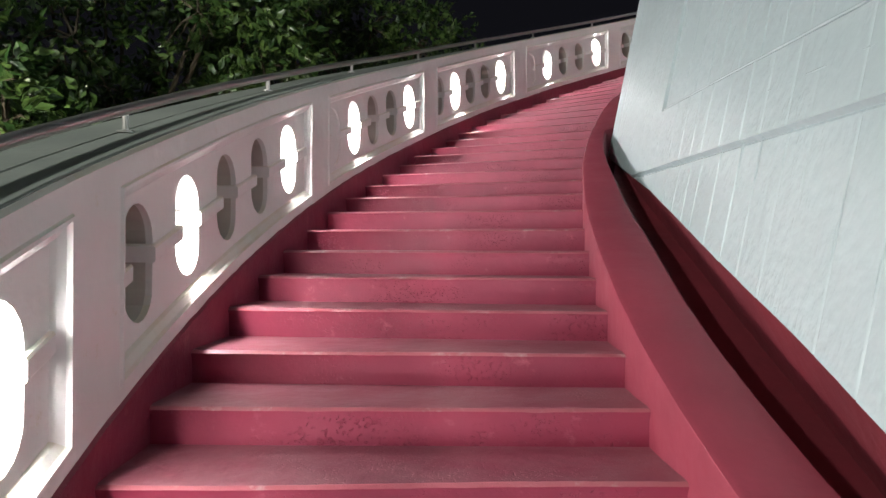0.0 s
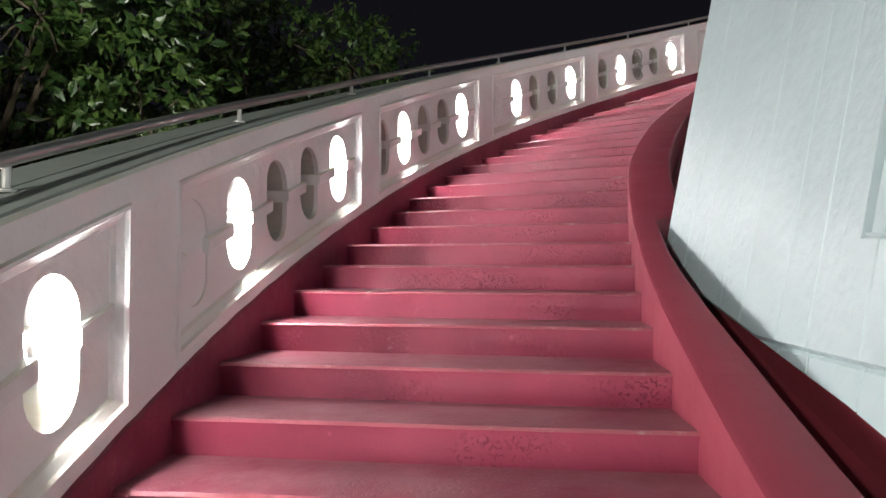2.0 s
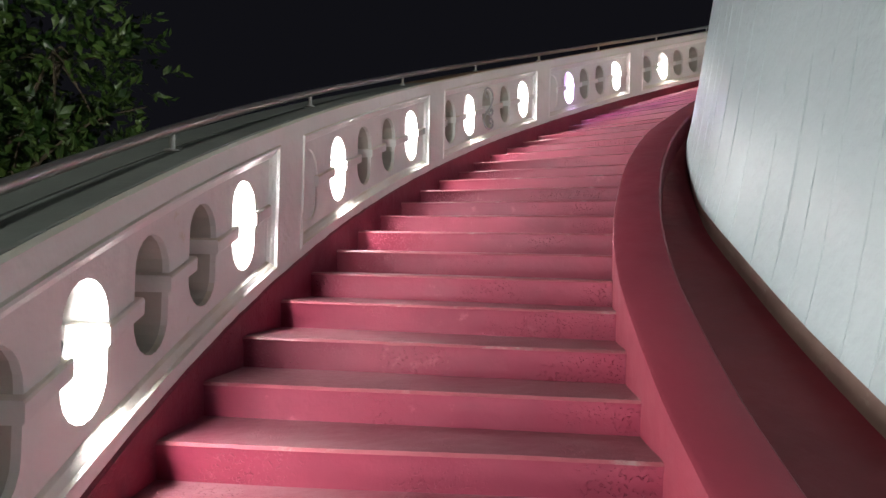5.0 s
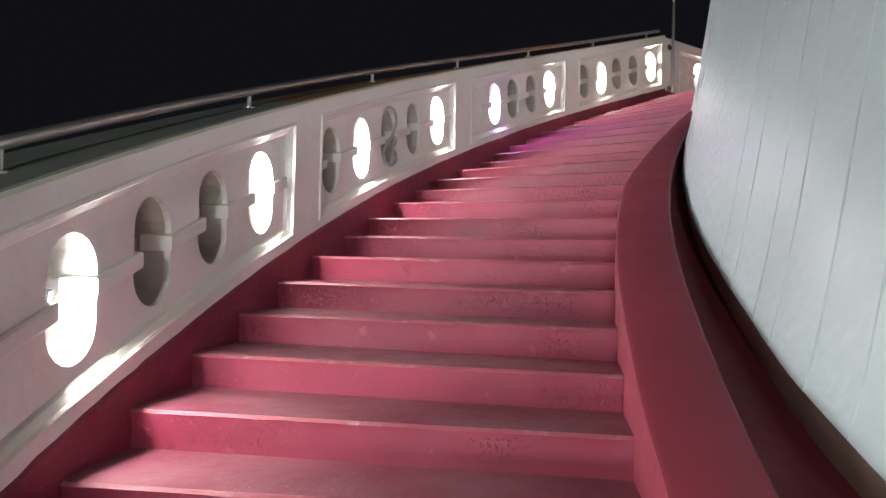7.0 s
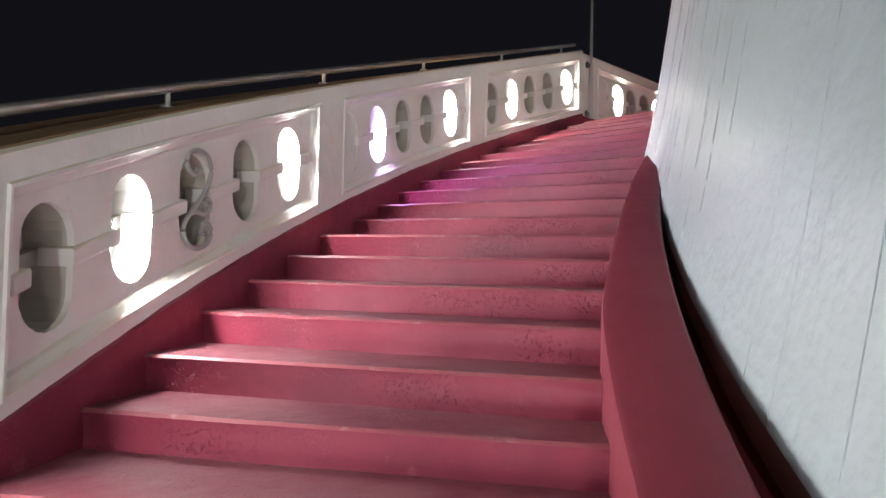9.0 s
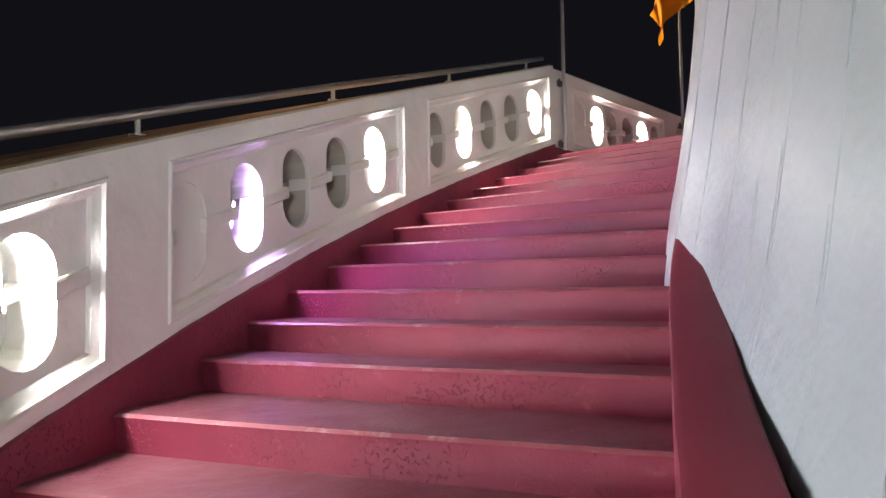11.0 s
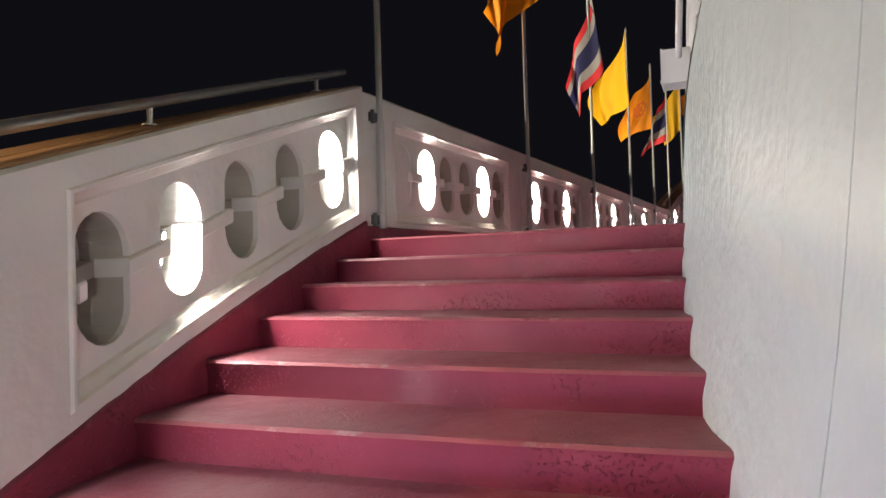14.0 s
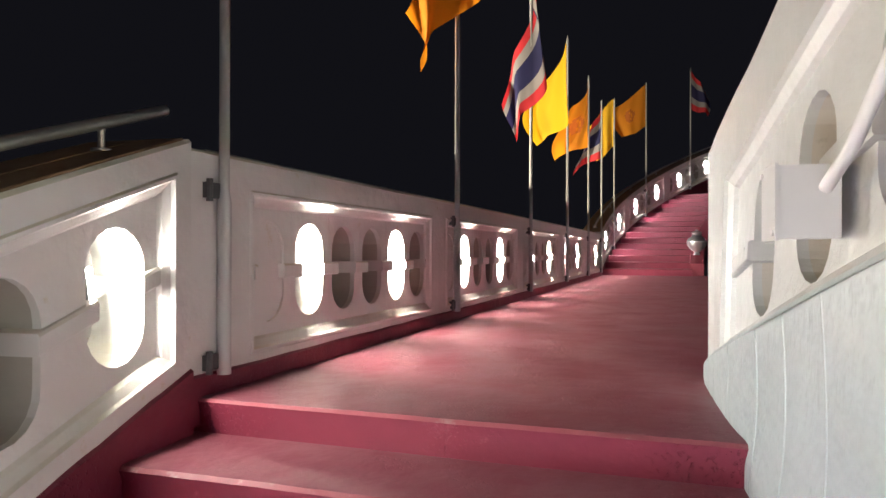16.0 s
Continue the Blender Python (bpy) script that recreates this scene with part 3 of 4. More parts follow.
# ---- curb and gutter ----
def curb(place, base, a, b, name, tip=None):
    s = Sheet()

    def f(u, v, w):
        return place(u, v, base(u) + w)

    def section(u):
        rin, rout = 9.63, 9.905
        return [(rin, -0.2), (rin, 0.185), (rin + 0.012, 0.198), (rout - 0.02, 0.2), (rout - 0.004, 0.19), (rout, 0.175), (rout, -0.35)]
    st = spread(a, b, int((b - a) * 1.2))
    bow = lambda u: float(np.interp(u, [-5, 3, 10, 16, 20, 26, 34, 42, 60], [0, -0.045, -0.056, -0.042, -0.028, 0.022, 0.028, -0.005, -0.012])) if tip else 0.0
    sweep(s, lambda u, v, w: f(u, v + bow(u) - (float(np.interp(u, [tip - 1, tip + 3, tip + 7, tip + 12.6], [0, 0.055, 0.095, 0.115])) if tip and v > 9.7 else 0.0) + (float(np.interp(u, [4, 10, 16, 18.6, 19.4], [0, 0.06, 0.14, 0.15, 0])) if tip and v < 9.7 else 0.0) + 0.004 * noise.noise(Vector((u * 0.9, w, 0))), w + 0.004 * noise.noise(Vector((u * 0.7, v, 3)))), st, section(0))
    return tagged(piece(name, s, RED_CURB), "red-painted concrete curb following the stair edge", "curb", kind="structure")


curb(ring, nosing, FIRST, 65.6, "curb_flight", 53.0)
curb(ring2, nosing2, TURN2 + 1.5, start, "curb_upper")
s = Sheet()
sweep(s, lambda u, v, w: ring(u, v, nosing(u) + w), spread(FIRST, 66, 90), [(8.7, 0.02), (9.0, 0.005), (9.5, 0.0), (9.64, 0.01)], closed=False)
tagged(piece("gutter", s, RED_SHADED), "red-painted drain channel between curb and tower wall, shade in its colour", "gutter", kind="structure")

# ---- tower: flat buttress, then the round battered wall ----
BATTER = 0.2


def on_buttress(y, v, z):
    """A leaning face along y; v: out towards the stairs."""
    base = 1.575 + 0.012 * (y - 6.5)
    return Vector((base + 0.02 + BATTER * (z - (nosing(18) + 0.1)) - v, y + 0.07, z + 0.05))


def foot_of(y):
    return nosing(math.degrees(math.asin(max(-0.99, min(0.99, (y - CY) / 9.4)))))


def white_foot(y):
    """Lower edge of the white paint, above the red foot."""
    return foot_of(y) + float(np.interp(y, [2.3, 2.9, 3.4, 4.4, 5.0, 5.5, 6.5], [0.40, 0.35, 0.30, 0.21, 0.15, 0.07, -0.09]))


butt = anchor("buttress", (1.9, 3.0, 2.0), "white enamel-painted boarded concrete buttress leaning against the tower", "buttress", kind="structure")
random.seed(5)
joints = [0.2]
while joints[-1] < 6.2:
    joints.append(joints[-1] + random.uniform(0.16, 0.30))
joints = [j for j in joints if j < 6.3] + [6.56]
s = Sheet()
TOPZ = 9.0


ys = []
for a, b in zip(joints, joints[1:]):
    ys += [a, a + 0.006, a + 0.014, (a + b) / 2, b - 0.014, b - 0.006]
ys = sorted(set(ys + [joints[-1], 5.0, 5.02, 5.026, 5.034, 5.04, 5.06]))
for a, b in zip(ys, ys[1:]):
    m = (a + b) / 2
    lo = white_foot
    band = lambda y: 2.02 + 0.03 * (y - 4)
    sunk = lambda y: 2.33 + 0.05 * (y - 3)
    groove = lambda y: -0.006 if any(abs(y - j) < 0.003 for j in joints) else 0.004 * math.sin(12.9898 * sum(1 for j in joints if j < y)) + 0.003 * noise.noise(Vector((y * 5, 0, 9)))
    flat, proud, panel = lambda y: 0.0, lambda y: 0.02, lambda y: 0.002 if y < 5.022 else (-0.014 if y < 5.038 else 0.02)
    tiers = [(lo, flat), (lambda y: max(lo(y), band(y) - 0.012), flat), (lambda y: max(lo(y), band(y)), lambda y: -0.012 if lo(y) < band(y) else 0.0), (lambda y: max(lo(y), band(y)) + 0.02, proud), (lambda y: max(lo(y) + 0.02, sunk(y)), proud)]
    tiers += [(lambda y: max(lo(y) + 0.03, sunk(y)) + 0.02, panel), (lambda y: TOPZ, panel)]
    for (z0, v0), (z1, v1) in zip(tiers, tiers[1:]):
        s.face(on_buttress(a, v0(a) + groove(a), z0(a)), on_buttress(b, v0(b) + groove(b), z0(b)), on_buttress(b, v1(b) + groove(b), z1(b)), on_buttress(a, v1(a) + groove(a), z1(a)))
# its far side turns the corner
for a, b in zip(spread(0, 1, 8), spread(0, 1, 8)[1:]):
    p = lambda t, z: Vector((on_buttress(6.56, 0, z).x + 1.6 * t, 6.56 - 0.25 * t, z))
    s.face(p(a, foot_of(6.5) + 0.1), p(b, foot_of(6.5) + 0.1), p(b, TOPZ), p(a, TOPZ))
piece("face", s, TOWER, butt)
# red foot; the shade of its undercut is in the colour
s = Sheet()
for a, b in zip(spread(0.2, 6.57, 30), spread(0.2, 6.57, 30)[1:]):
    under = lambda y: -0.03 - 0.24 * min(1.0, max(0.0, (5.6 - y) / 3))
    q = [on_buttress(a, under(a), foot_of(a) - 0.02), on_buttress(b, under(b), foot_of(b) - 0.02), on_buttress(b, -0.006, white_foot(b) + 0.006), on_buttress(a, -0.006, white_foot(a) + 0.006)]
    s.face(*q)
piece("painted_foot", s, RED_SHADED, butt, "red-painted foot of the buttress, darkened for shade")

for height in (lambda y: (2.02 + 0.03 * (y - 4)) * 0.45 + (2.33 + 0.05 * (y - 3)) * 0.55, lambda y: 2.345 + 0.05 * (y - 3)):
    s = Sheet()
    tube(s, [on_buttress(y, 0.010 + 0.004 * noise.noise(Vector((y * 6, 0, 3))), height(y)) for y in spread(0.3, 5.03, 60)], 0.006, 6)
    piece("seam", s, TOWER, butt, "raised paint seam")

ANG = [-43, -20, 14, 20, 28, 36, 40, 45, 50, 54, 60, 63.5, 65.8, 72, 78, 84, 89]
RAD = [9.3, 9.2, 9.02, 9.10, 9.17, 9.31, 9.41, 9.47, 9.54, 9.585, 9.655, 9.70, 9.825, 9.88, 9.89, 9.89, 9.94]


def tower_top(th):
    line = ZL + (IN_END - th) * IN_PER + 0.06 - nosing(th)
    return line if th > 60 else 5.0


def tower_r(th, h):
    """Radius of the round wall's face at a height above the nosing line."""
    base = float(np.interp(th, ANG, RAD))
    lean = 0.14 if th < 68 else 0.14 - 0.12 * (th - 68) / 21.5
    flare = 0.05 * math.exp(-max(0.0, h) / 0.25)
    r = base + flare - 0.05 - lean * max(0.0, h - 0.12)
    if th > 70:
        rise = min(1.0, max(0.0, (h + 0.1) / (tower_top(th) + 0.1)))
        r += min(1.0, (th - 70) / 5) * rise * max(0.0, inner_r(th) + 0.018 - r)
    return r


tower = anchor("wall_tower", ring(45, 9.0, 4.5), "round battered white enamel-painted wall with board marks", "wall", kind="structure")
random.seed(9)
cuts, th = [], -43.0
while th < 88.2:
    cuts.append(th)
    th += random.uniform(1.0, 2.0)
cuts.append(89.0)
ths = []
for a, b in zip(cuts, cuts[1:]):
    ths += [a, a + 0.022, a + 0.06, a + (b - a) * 0.35, a + (b - a) * 0.7, b - 0.06, b - 0.022]
ths.append(89.0)
s = Sheet()


def tower_point(th, h):
    if any(abs(th - q) < 1e-4 for q in cuts):
        dent = -0.009 + 0.010 * noise.noise(Vector((th * 7, h * 2.1, 4.0)))
    else:
        board = sum(1 for q in cuts if q < th)
        dent = 0.005 * math.sin(board * 12.9898) * min(1.0, max(0.0, h / 0.4))
    dent += 0.005 * noise.noise(Vector((th * 0.5, h * 0.9, 1.0)))
    return ring(th, tower_r(th, h) + dent, nosing(th) + h)


for a, b in zip(ths, ths[1:]):
    lo = 0.14 if a < 62 else -0.3
    hs = [0.0, 0.03, 0.06, 0.1, 0.15, 0.2, 0.25, 0.3, 0.36, 0.42, 0.5, 0.6, 0.7, 0.8, 0.9, 1.0]
    ta, tb = tower_top(a), tower_top(b)
    if a < 60 <= b:
        ta = tb = tower_top(b)
    for h0, h1 in zip(hs, hs[1:]):
        s.face(tower_point(a, lo + (ta - lo) * h0), tower_point(b, lo + (tb - lo) * h0), tower_point(b, lo + (tb - lo) * h1), tower_point(a, lo + (ta - lo) * h1))
    if a > 60:
        lip = [(0.0, 0.0), (0.014, 0.006), (0.022, 0.02), (0.026, 0.10)]
        for (z0, d0), (z1, d1) in zip(lip, lip[1:]):
            s.face(*[ring(q, tower_r(q, t) - d, nosing(q) + t + z) for q, t, z, d in ((a, ta, z0, d0), (b, tb, z0, d0), (b, tb, z1, d1), (a, ta, z1, d1))])
piece("face", s, TOWER, tower)
s = Sheet()
for a, b in zip(spread(-43, 66, 90), spread(-43, 66, 90)[1:]):
    s.face(*[ring(q, tower_r(q, h) - d, nosing(q) + h) for q, h, d in ((a, -0.05, 0.05), (b, -0.05, 0.05), (b, 0.142, 0.012), (a, 0.142, 0.012))])
piece("painted_foot", s, FOOT, tower, "grimy bare foot of the wall")


def runs(place, joints_, lo, hi, count, seed, parent):
    """Raised runs of enamel that dried along the board joints. place: the map of joint, sideways shift, lift and height."""
    rng = np.random.default_rng(seed)
    q = Sheet()
    for _ in range(count):
        j = float(rng.choice(joints_))
        h, ln, r = rng.uniform(lo, hi), rng.uniform(0.05, 0.24), rng.uniform(0.0010, 0.0024)
        off = rng.normal() * 0.006
        n_ = 5
        path_ = [place(j, off + 0.003 * math.sin(h * 40 + i), 0.0, h + ln * i / n_) for i in range(n_ + 1)]
        tube(q, path_, [r * k_ for k_ in (0.4, 0.9, 1.0, 0.8, 0.6, 0.25)], 6)
    piece("paint_runs", q, TOWER, parent, "raised runs of white paint along the board joints")


runs(lambda j, off, out, h: ring(j + off * 6, tower_r(j, h) + 0.001 + out, nosing(j) + h), [c for c in cuts if 24 < c < 66], 0.2, 2.4, 520, 4, tower)
runs(lambda j, off, out, z: on_buttress(j + off, 0.001 + out, max(z, white_foot(j) + 0.03)), [j for j in joints if 1.5 < j < 6.4], 1.2, 3.4, 220, 8, butt)

# inner parapet that climbs the other way
INM = IN_R * math.pi / 180
parapet_panel(on_inner, INM, IN_PER / INM, 0.0, 2.3, 17.2, 17.9, [4.6 + 2.6 * i for i in range(5)], "nnnnn", {}, "white-painted parapet bay of the inner flight beside the landing", low=0.0, top=0.90, flo=0.055, fhi=0.66, mid=0.335, skin=INNER)
parapet_panel(on_inner, INM, IN_PER / INM, 17.9, 18.6, 28.9, 29.5, [20.0 + 1.95 * i for i in range(5)], "nnnnn", {}, "white-painted parapet bay of the inner flight higher up", low=0.0, top=0.90, flo=0.055, fhi=0.66, mid=0.335, skin=INNER)
s = Sheet()
sweep(s, on_inner, spread(0, 29.5, 20), [(0.26, -0.3), (0.26, 0.9), (0.02, 0.9), (0.02, 0.86), (0.2, 0.86), (0.2, -0.3)])
tagged(piece("wall_inner", s, INNER), "white back and top of the inner parapet", "wall", kind="structure")

# drips and a cast ring in the paint
def ridge(name, pts, r, label):
    q = Sheet()
    tube(q, pts, r, 6)
    tagged(piece(name, q, TOWER), label, "paint ridge")


ridge("paint_ridge", [ring(71.8, tower_r(71.8, 1.30) + 0.002, nosing(71.8) + 1.30), ring(71.2, tower_r(71.2, 1.36) + 0.004, nosing(71.2) + 1.36), ring(70.6, tower_r(70.6, 1.43) + 0.002, nosing(70.6) + 1.43)], 0.006, "raised ridge of white paint on the boarded wall")
ridge("cast_ring", [on_buttress(5.75 + 0.035 * math.cos(a), 0.004, 2.62 + 0.05 * math.sin(a)) for a in spread(0, 6.2, 16)], 0.006, "small round cast ring under white paint on the buttress")

# plain walls that close the place behind
s = Sheet()
box(s, pose(18.0, 9.6, 8.0), 8.0, 0.3, 6.0)
tagged(piece("wall_far_inner", s, TOWER, smooth=False), "plain white wall behind the landing", "wall", kind="structure")
s = Sheet()
n = 24
for i in range(n):
    a, b = 2 * math.pi * i / n, 2 * math.pi * (i + 1) / n
    s.face(Vector((10, 5, -6.5)), Vector((10 + 900 * math.cos(a), 5 + 900 * math.sin(a), -6.5)), Vector((10 + 900 * math.cos(b), 5 + 900 * math.sin(b), -6.5)))
tagged(piece("ground", s, EARTH, smooth=False), "dark hillside ground at night", "ground", kind="structure")


# ---- flags on poles ----
def cloth(name, colours):
    """Thin flag cloth in stripes across its height, lit through."""
    m = bpy.data.materials.new(name)
    m.use_nodes = True
    nt = m.node_tree
    b = nt.nodes["Principled BSDF"]
    b.inputs["Roughness"].default_value = 0.8
    uv = nt.nodes.new("ShaderNodeUVMap")
    sep = nt.nodes.new("ShaderNodeSeparateXYZ")
    nt.links.new(uv.outputs["UV"], sep.inputs["Vector"])
    ramp = nt.nodes.new("ShaderNodeValToRGB")
    ramp.color_ramp.interpolation = "CONSTANT"
    els = ramp.color_ramp.elements
    els[0].position, els[0].color = 0.0, (*colours[0][1], 1)
    els.remove(els[1])
    for p, c in colours[1:]:
        e = els.new(p)
        e.color = (*c, 1)
    nt.links.new(sep.outputs["Y"], ramp.inputs["Fac"])
    nt.links.new(ramp.outputs["Color"], b.inputs["Base Color"])
    tr = nt.nodes.new("ShaderNodeBsdfTranslucent")
    nt.links.new(ramp.outputs["Color"], tr.inputs["Color"])
    ms = nt.nodes.new("ShaderNodeMixShader")
    ms.inputs["Fac"].default_value = 0.4
    nt.links.new(b.outputs["BSDF"], ms.inputs[1])
    nt.links.new(tr.outputs["BSDF"], ms.inputs[2])
    nt.links.new(ms.outputs["Shader"], nt.nodes["Material Output"].inputs["Surface"])
    wv = nt.nodes.new("ShaderNodeBump")
    wv.inputs["Strength"].default_value, wv.inputs["Distance"].default_value = 0.15, 0.01
    nt.links.new(noise_node(nt, 60, 3), wv.inputs["Height"])
    nt.links.new(wv.outputs["Normal"], b.inputs["Normal"])
    return m


ORANGE = cloth("orange_cloth", [(0.0, (0.85, 0.30, 0.015))])
YELLOW = cloth("yellow_cloth", [(0.0, (0.88, 0.50, 0.02))])
TRI = cloth("striped_cloth", [(0.0, (0.55, 0.03, 0.04)), (1 / 6, (0.30, 0.28, 0.28)), (2 / 6, (0.02, 0.02, 0.08)), (4 / 6, (0.30, 0.28, 0.28)), (5 / 6, (0.55, 0.03, 0.04))])
EMBLEM = plain("faded_red_emblem", (0.62, 0.16, 0.02), 0.8)


def flagpole(place, height, clampz, flag, yaw, sag, seed, words, emblem=False, cross=0.0, hang=0.72):
    """sag: how far the cloth stands off; cross: how far its fold swings to the other side."""
    base = Vector(place)
    pole = anchor("flagpole", base, "thin polished steel flagpole clamped to the parapet", "flagpole", "flagpoles along the landing")
    s = Sheet()
    tube(s, [base, base + Vector((0, 0, 0.62)), base + Vector((0, 0, 0.66)), base + Vector((0, 0, height))], [0.026, 0.026, 0.019, 0.016], 12)
    tube(s, [base + Vector((0, 0, height)), base + Vector((0, 0, height + 0.05))], [0.016, 0.003], 12)
    piece("pole", s, POLE, pole)
    for z in (0.05, clampz):
        s = Sheet()
        box(s, Matrix.Translation(base + OUT * 0.03 - DIR * 0.045 + Vector((0, 0, z))), 0.09, 0.05, 0.055)
        tube(s, [base - DIR * 0.075 + OUT * 0.005 + Vector((0, 0, z - 0.04)), base - DIR * 0.075 + OUT * 0.005 + Vector((0, 0, z + 0.04))], 0.012, 8)
        piece("clamp", s, CLAMP, pole, "dark steel clamp")
    if not flag:
        return
    random.seed(seed)
    hoist = 1.08
    thing = anchor("flag", base + Vector((0, 0, height - 0.5)), words, "flag", "flags on the landing poles")
    d = Vector((math.cos(radians(yaw)), math.sin(radians(yaw)), 0))
    side = Vector((-d.y, d.x, 0))
    me = bpy.data.meshes.new("cloth")
    nu, nv = 26, 18
    pts, faces, uvs = [], [], []
    for j in range(nv + 1):
        for i in range(nu + 1):
            u, v = i / nu, j / nv
            out = sag * u * (0.75 + 0.25 * math.sin(v * 2.6 + seed)) - cross * math.sin(math.pi * min(1.0, u * 1.7)) * (1 - 0.4 * v)
            drop = hang * u ** 1.15 * (0.65 + 0.35 * v) + 0.05 * math.sin(u * 5 + seed)
            fold = 0.13 * u * math.sin(u * 6 + v * 1.6 + seed) + 0.045 * math.sin(u * 14 + v * 3 + seed * 2) * u ** 0.5
            p = Vector((0, 0, height - 0.03 - hoist * (1 - v) * (1 - 0.18 * u)))
            p += d * (out + 0.02) + side * fold - Vector((0, 0, drop))
            pts.append(p - Vector((0, 0, height - 0.5)))
            uvs.append((u, v))
    for j in range(nv):
        for i in range(nu):
            a = j * (nu + 1) + i
            faces.append((a, a + 1, a + nu + 2, a + nu + 1))
    me.from_pydata([tuple(p) for p in pts], [], faces)
    lay = me.uv_layers.new(name="UVMap")
    for loop in me.loops:
        lay.data[loop.index].uv = uvs[loop.vertex_index]
    me.materials.append(flag)
    if emblem:
        me.materials.append(EMBLEM)
        for poly in me.polygons:
            j, i = divmod(poly.index, nu)
            du, dv = (i + 0.5) / nu - 0.45, ((j + 0.5) / nv - 0.5) * 0.76
            if 0.07 < math.hypot(du, dv) < 0.13 or math.hypot(du, dv) < 0.04:
                poly.material_index = 1
    me.polygons.foreach_set("use_smooth", [True] * len(me.polygons))
    ob = new("cloth", me)
    ob.parent = thing


SPOTS = [0.15, 2.90, 5.53, 8.08, 10.47, 12.56]
KIND = [(ORANGE, 95, 0.5, 0.0, "orange cloth flag high on its pole"), (ORANGE, 98, 0.50, 0.27, "orange cloth flag hanging from its pole"), (TRI, 100, 0.30, 0.24, "red, white and blue striped flag hanging limp"),
        (YELLOW, 100, 0.62, 0.14, "yellow cloth flag hanging from its pole"), (ORANGE, 95, 0.62, 0.16, "orange cloth flag with a round faded emblem"), (TRI, 95, 0.55, 0.1, "red, white and blue striped flag drooping")]
for n, (u, kd) in enumerate(zip(SPOTS, KIND)):
    flagpole(on_landing(u, -0.024, 0.06), 3.5, 0.66, kd[0], kd[1], kd[2], 3 + n, kd[4], n == 4, kd[3], (0.8, 1.18, 1.45, 1.02, 0.86, 0.86)[n])
for n, (th, kd) in enumerate(((TURN2 + 7.0, (YELLOW, 100, 0.75, "yellow cloth flag drooping from its pole")), (TURN2 + 19.5, (ORANGE, 105, 0.95, "orange cloth flag with a round emblem, half unfurled")),
                              (TURN2 + 32, (TRI, -75, 0.55, "red, white and blue striped flag above the upper flight")))):
    flagpole(on_flight2(th, -0.045, 0.1), 3.4, 0.66, kd[0], kd[1], kd[2], 11 + n, kd[3], n == 1)

# ---- conduit box on the inner parapet ----
cb = anchor("junction_box", on_inner(8.4, -0.05, 0.18), "grey metal junction box with conduit on the inner parapet", "junction box")
m = Matrix.Translation(on_inner(8.4, -0.05, 0.235)) @ pose(0, 0, 0, 0, 0, -84)
s = Sheet()
box(s, m, 0.11, 0.13, 0.135)
piece("box", s, BOXGREY, cb, smooth=False)
s = Sheet()
box(s, m @ pose(-0.053, 0, 0), 0.006, 0.138, 0.143)
piece("cover", s, BOXGREY, cb, smooth=False)
for a in (-1, 1):
    s = Sheet()
    tube(s, [m @ Vector((-0.056, 0.055 * a, 0.057 * a)), m @ Vector((-0.060, 0.055 * a, 0.057 * a))], 0.006, 8)
    piece("screw", s, STEEL, cb)
s = Sheet()
bend = [(9.1, -0.045, 0.225), (9.8, -0.05, 0.25), (10.6, -0.055, 0.33), (11.1, -0.055, 0.45), (11.5, -0.05, 0.60), (12.0, -0.045, 0.80), (12.8, -0.04, 0.93), (18, -0.04, 0.96)]
tube(s, [on_inner(*b) for b in bend], 0.012, 12)
piece("conduit", s, BOXGREY, cb)

# ---- steel bowl at the foot of the upper flight ----
bp = ring2(TURN2 + 4.0, 9.78, nosing2(TURN2 + 4.0) + 0.2)
bowl = anchor("steel_urn", bp, "round polished steel urn on the upper flight's curb", "urn")
s = Sheet()
tube(s, [bp + Vector((0, 0, z)) for z, r in ((0, 0.07), (0.02, 0.06), (0.06, 0.05), (0.12, 0.13), (0.2, 0.19), (0.28, 0.2), (0.34, 0.17), (0.38, 0.11), (0.42, 0.09), (0.46, 0.10))], [0.07, 0.06, 0.05, 0.13, 0.19, 0.2, 0.17, 0.11, 0.09, 0.10], 20)
piece("body", s, STEEL, bowl)
s = Sheet()
tube(s, [bp + Vector((0, 0, z)) for z in (0.462, 0.48, 0.50, 0.53)], [0.11, 0.09, 0.03, 0.02], 16)
piece("lid", s, STEEL, bowl)


# ---- trees beyond the parapet ----
def leaf_material():
    m = bpy.data.materials.new("leaf")
    m.use_nodes = True
    nt = m.node_tree
    b = nt.nodes["Principled BSDF"]
    g = nt.nodes.new("ShaderNodeNewGeometry")
    col = mix_ramp(nt, g.outputs["Random Per Island"], (0.018, 0.045, 0.010), (0.075, 0.125, 0.028), 0.1, 0.95)
    nt.links.new(col, b.inputs["Base Color"])
    b.inputs["Roughness"].default_value = 0.38
    return m


LEAF = leaf_material()


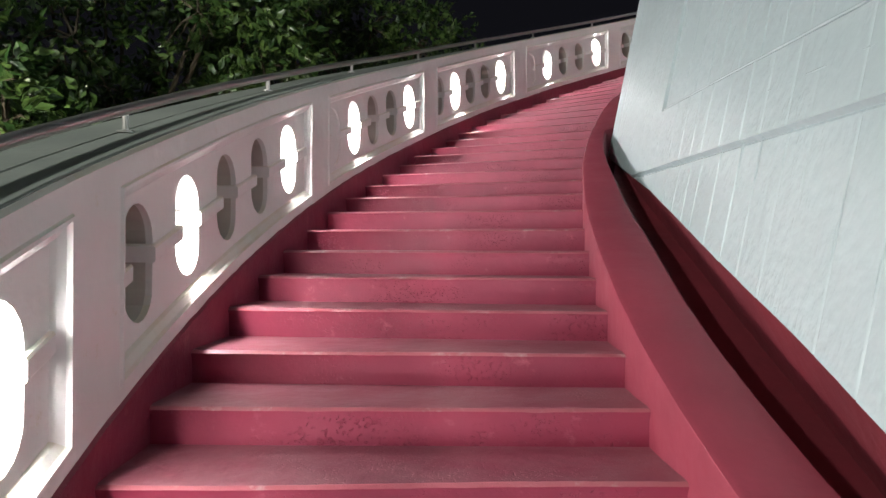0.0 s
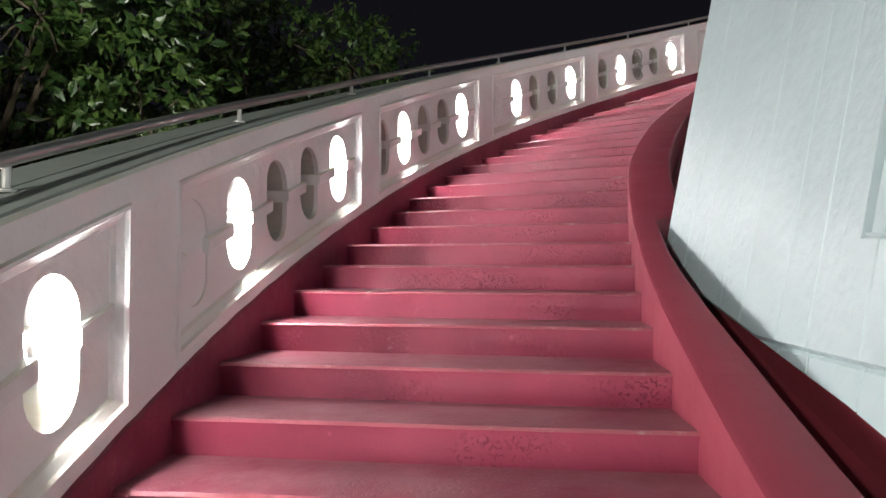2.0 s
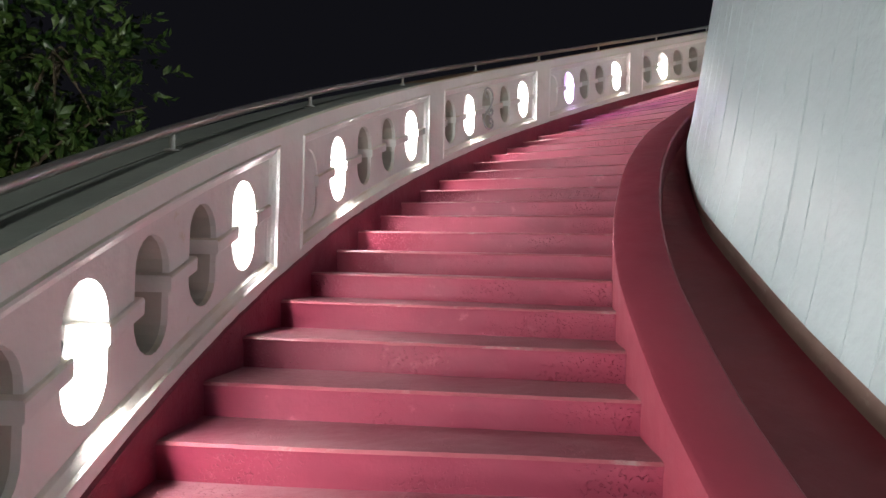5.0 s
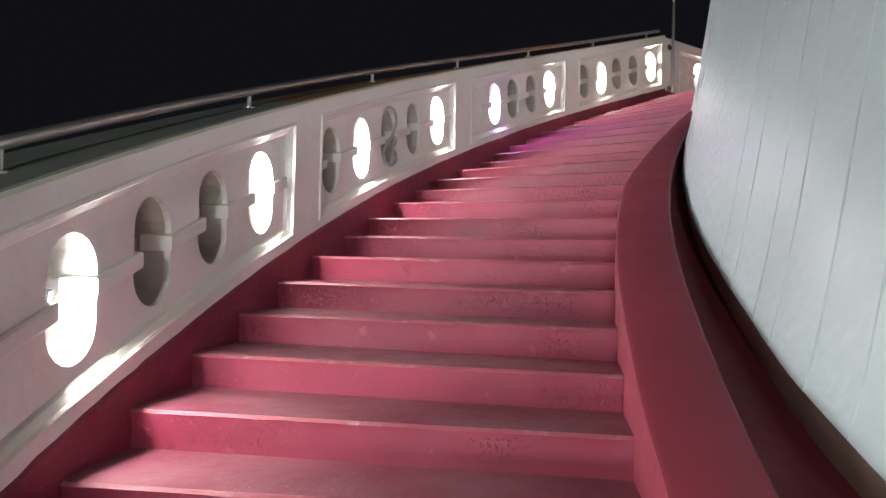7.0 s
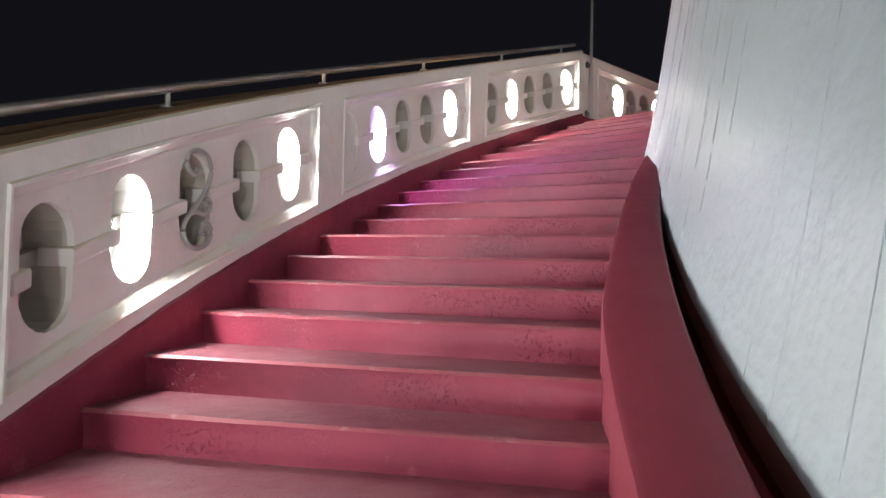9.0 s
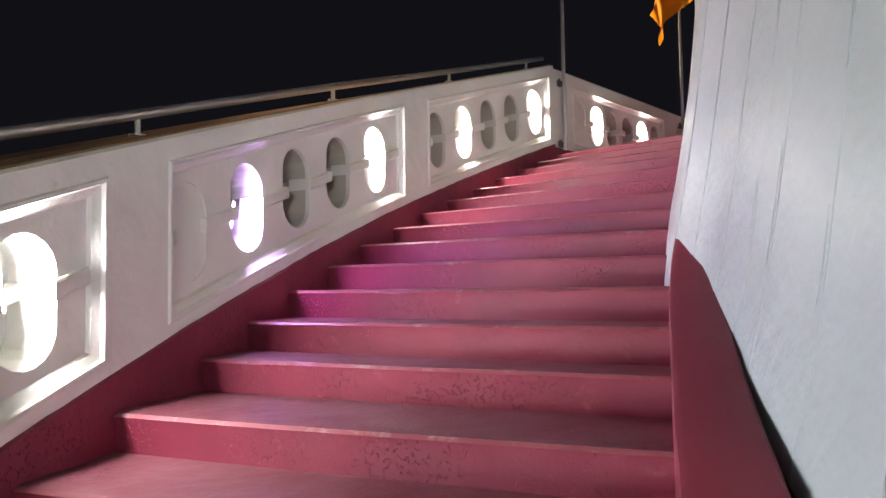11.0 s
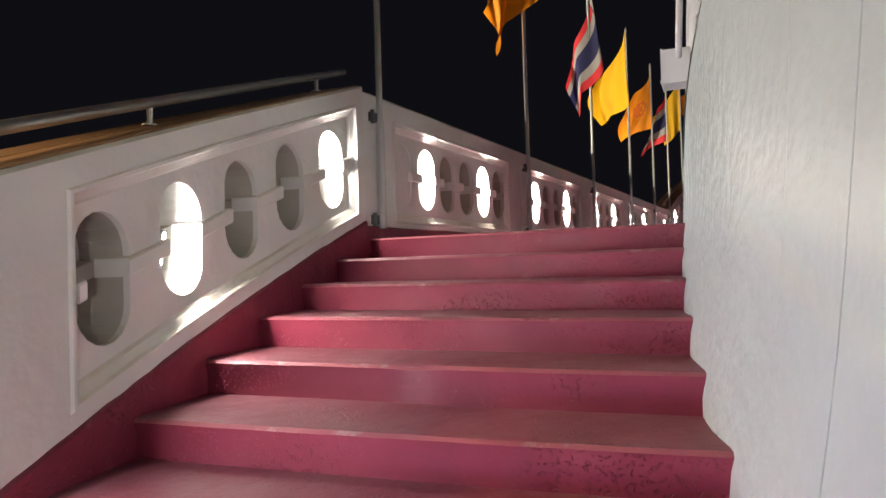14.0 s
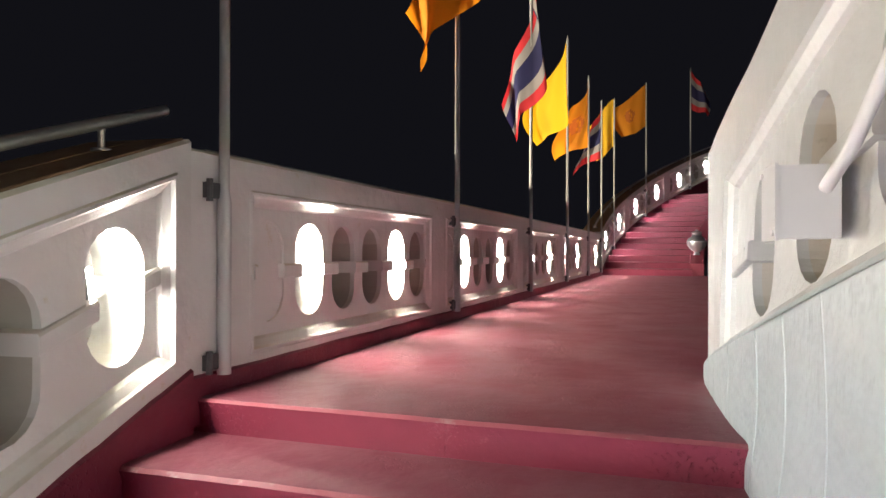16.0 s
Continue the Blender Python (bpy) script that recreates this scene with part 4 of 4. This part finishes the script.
def tree(base, blobs, leaves, size, seed):
    rng = np.random.default_rng(seed)
    thing = anchor("tree", base, "dark leafy broad-leaved tree rising behind the parapet", "tree", "trees beside the stairs")
    s = Sheet()
    top = Vector(blobs[0][0])
    path = [Vector(base).lerp(top, t) + Vector((0.25 * math.sin(t * 5 + seed), 0.2 * math.cos(t * 4), 0)) * t for t in spread(0, 1, 8)]
    tube(s, path, [0.26 - 0.2 * t for t in spread(0, 1, 8)], 10)
    for c, r in blobs:
        a = path[4 + int(rng.integers(0, 3))]
        tube(s, [a, a.lerp(Vector(c), 0.5) + Vector((0, 0, 0.2)), Vector(c)], [0.08, 0.05, 0.015], 6)
        for q in range(7):
            e = Vector(c) + Vector(rng.normal(size=3)) * r * 0.5
            tube(s, [Vector(c), Vector(c).lerp(e, 0.5) + Vector((0, 0, 0.08)), e], [0.02, 0.012, 0.004], 5, caps=False)
    piece("trunk", s, BARK, thing)
    pts, faces = [], []
    total = sum(r ** 2 for _, r in blobs)
    for c, r in blobs:
        twigs = max(4, int(leaves * r ** 2 / total / 9))
        for _ in range(twigs):
            d = rng.normal(size=3)
            d /= np.linalg.norm(d)
            p0 = np.array(c) + d * r * (0.55 + 0.55 * rng.random() ** 0.7) * np.array([1, 1, 0.85])
            axis = d * 0.8 + rng.normal(size=3) * 0.5 + np.array([0, 0, 0.25])
            axis /= np.linalg.norm(axis)
            for q in range(9):
                at_ = p0 + axis * 0.035 * q
                o = rng.normal(size=3)
                o -= axis * o.dot(axis)
                o /= np.linalg.norm(o)
                way = axis * 0.65 + o * 0.8 + np.array([0, 0, -0.15])
                way /= np.linalg.norm(way)
                w = np.cross(way, rng.normal(size=3))
                w /= np.linalg.norm(w)
                up = np.cross(w, way)
                ln = size * rng.uniform(0.6, 1.2)
                n0 = len(pts)
                pts += [at_, at_ + way * ln * 0.45 + w * ln * 0.23 + up * ln * 0.05, at_ + way * ln - up * ln * 0.12, at_ + way * ln * 0.45 - w * ln * 0.23 + up * ln * 0.05, at_ + way * ln * 0.5]
                faces += [(n0, n0 + 1, n0 + 4), (n0 + 1, n0 + 2, n0 + 4), (n0, n0 + 4, n0 + 3), (n0 + 4, n0 + 2, n0 + 3)]
    me = bpy.data.meshes.new("crown")
    o = np.array(base)
    me.from_pydata([tuple(np.array(p) - o) for p in pts], [], faces)
    me.materials.append(LEAF)
    ob = new("crown", me)
    ob.parent = thing


def blobs_round(c, spread_, n, r, seed):
    rng = np.random.default_rng(seed)
    out = [(tuple(c), r * 1.2)]
    for _ in range(n):
        d = rng.normal(size=3)
        d /= np.linalg.norm(d)
        out.append((tuple(np.array(c) + d * np.array(spread_) * rng.uniform(0.6, 1.0)), r * rng.uniform(0.6, 1.1)))
    return out


tree((-5.2, 6.5, -6.5), blobs_round((-5.0, 6.8, 3.4), (2.0, 2.6, 2.2), 26, 0.8, 1), 15000, 0.17, 1)
tree((-5.5, 12.0, -6.5), blobs_round((-4.6, 12.0, 4.6), (2.6, 2.6, 2.6), 28, 0.9, 2), 15000, 0.17, 2)
tree((-4.0, 18.0, -6.5), blobs_round((-1.9, 17.5, 5.8), (2.8, 2.8, 2.8), 28, 1.0, 3), 15000, 0.17, 3)
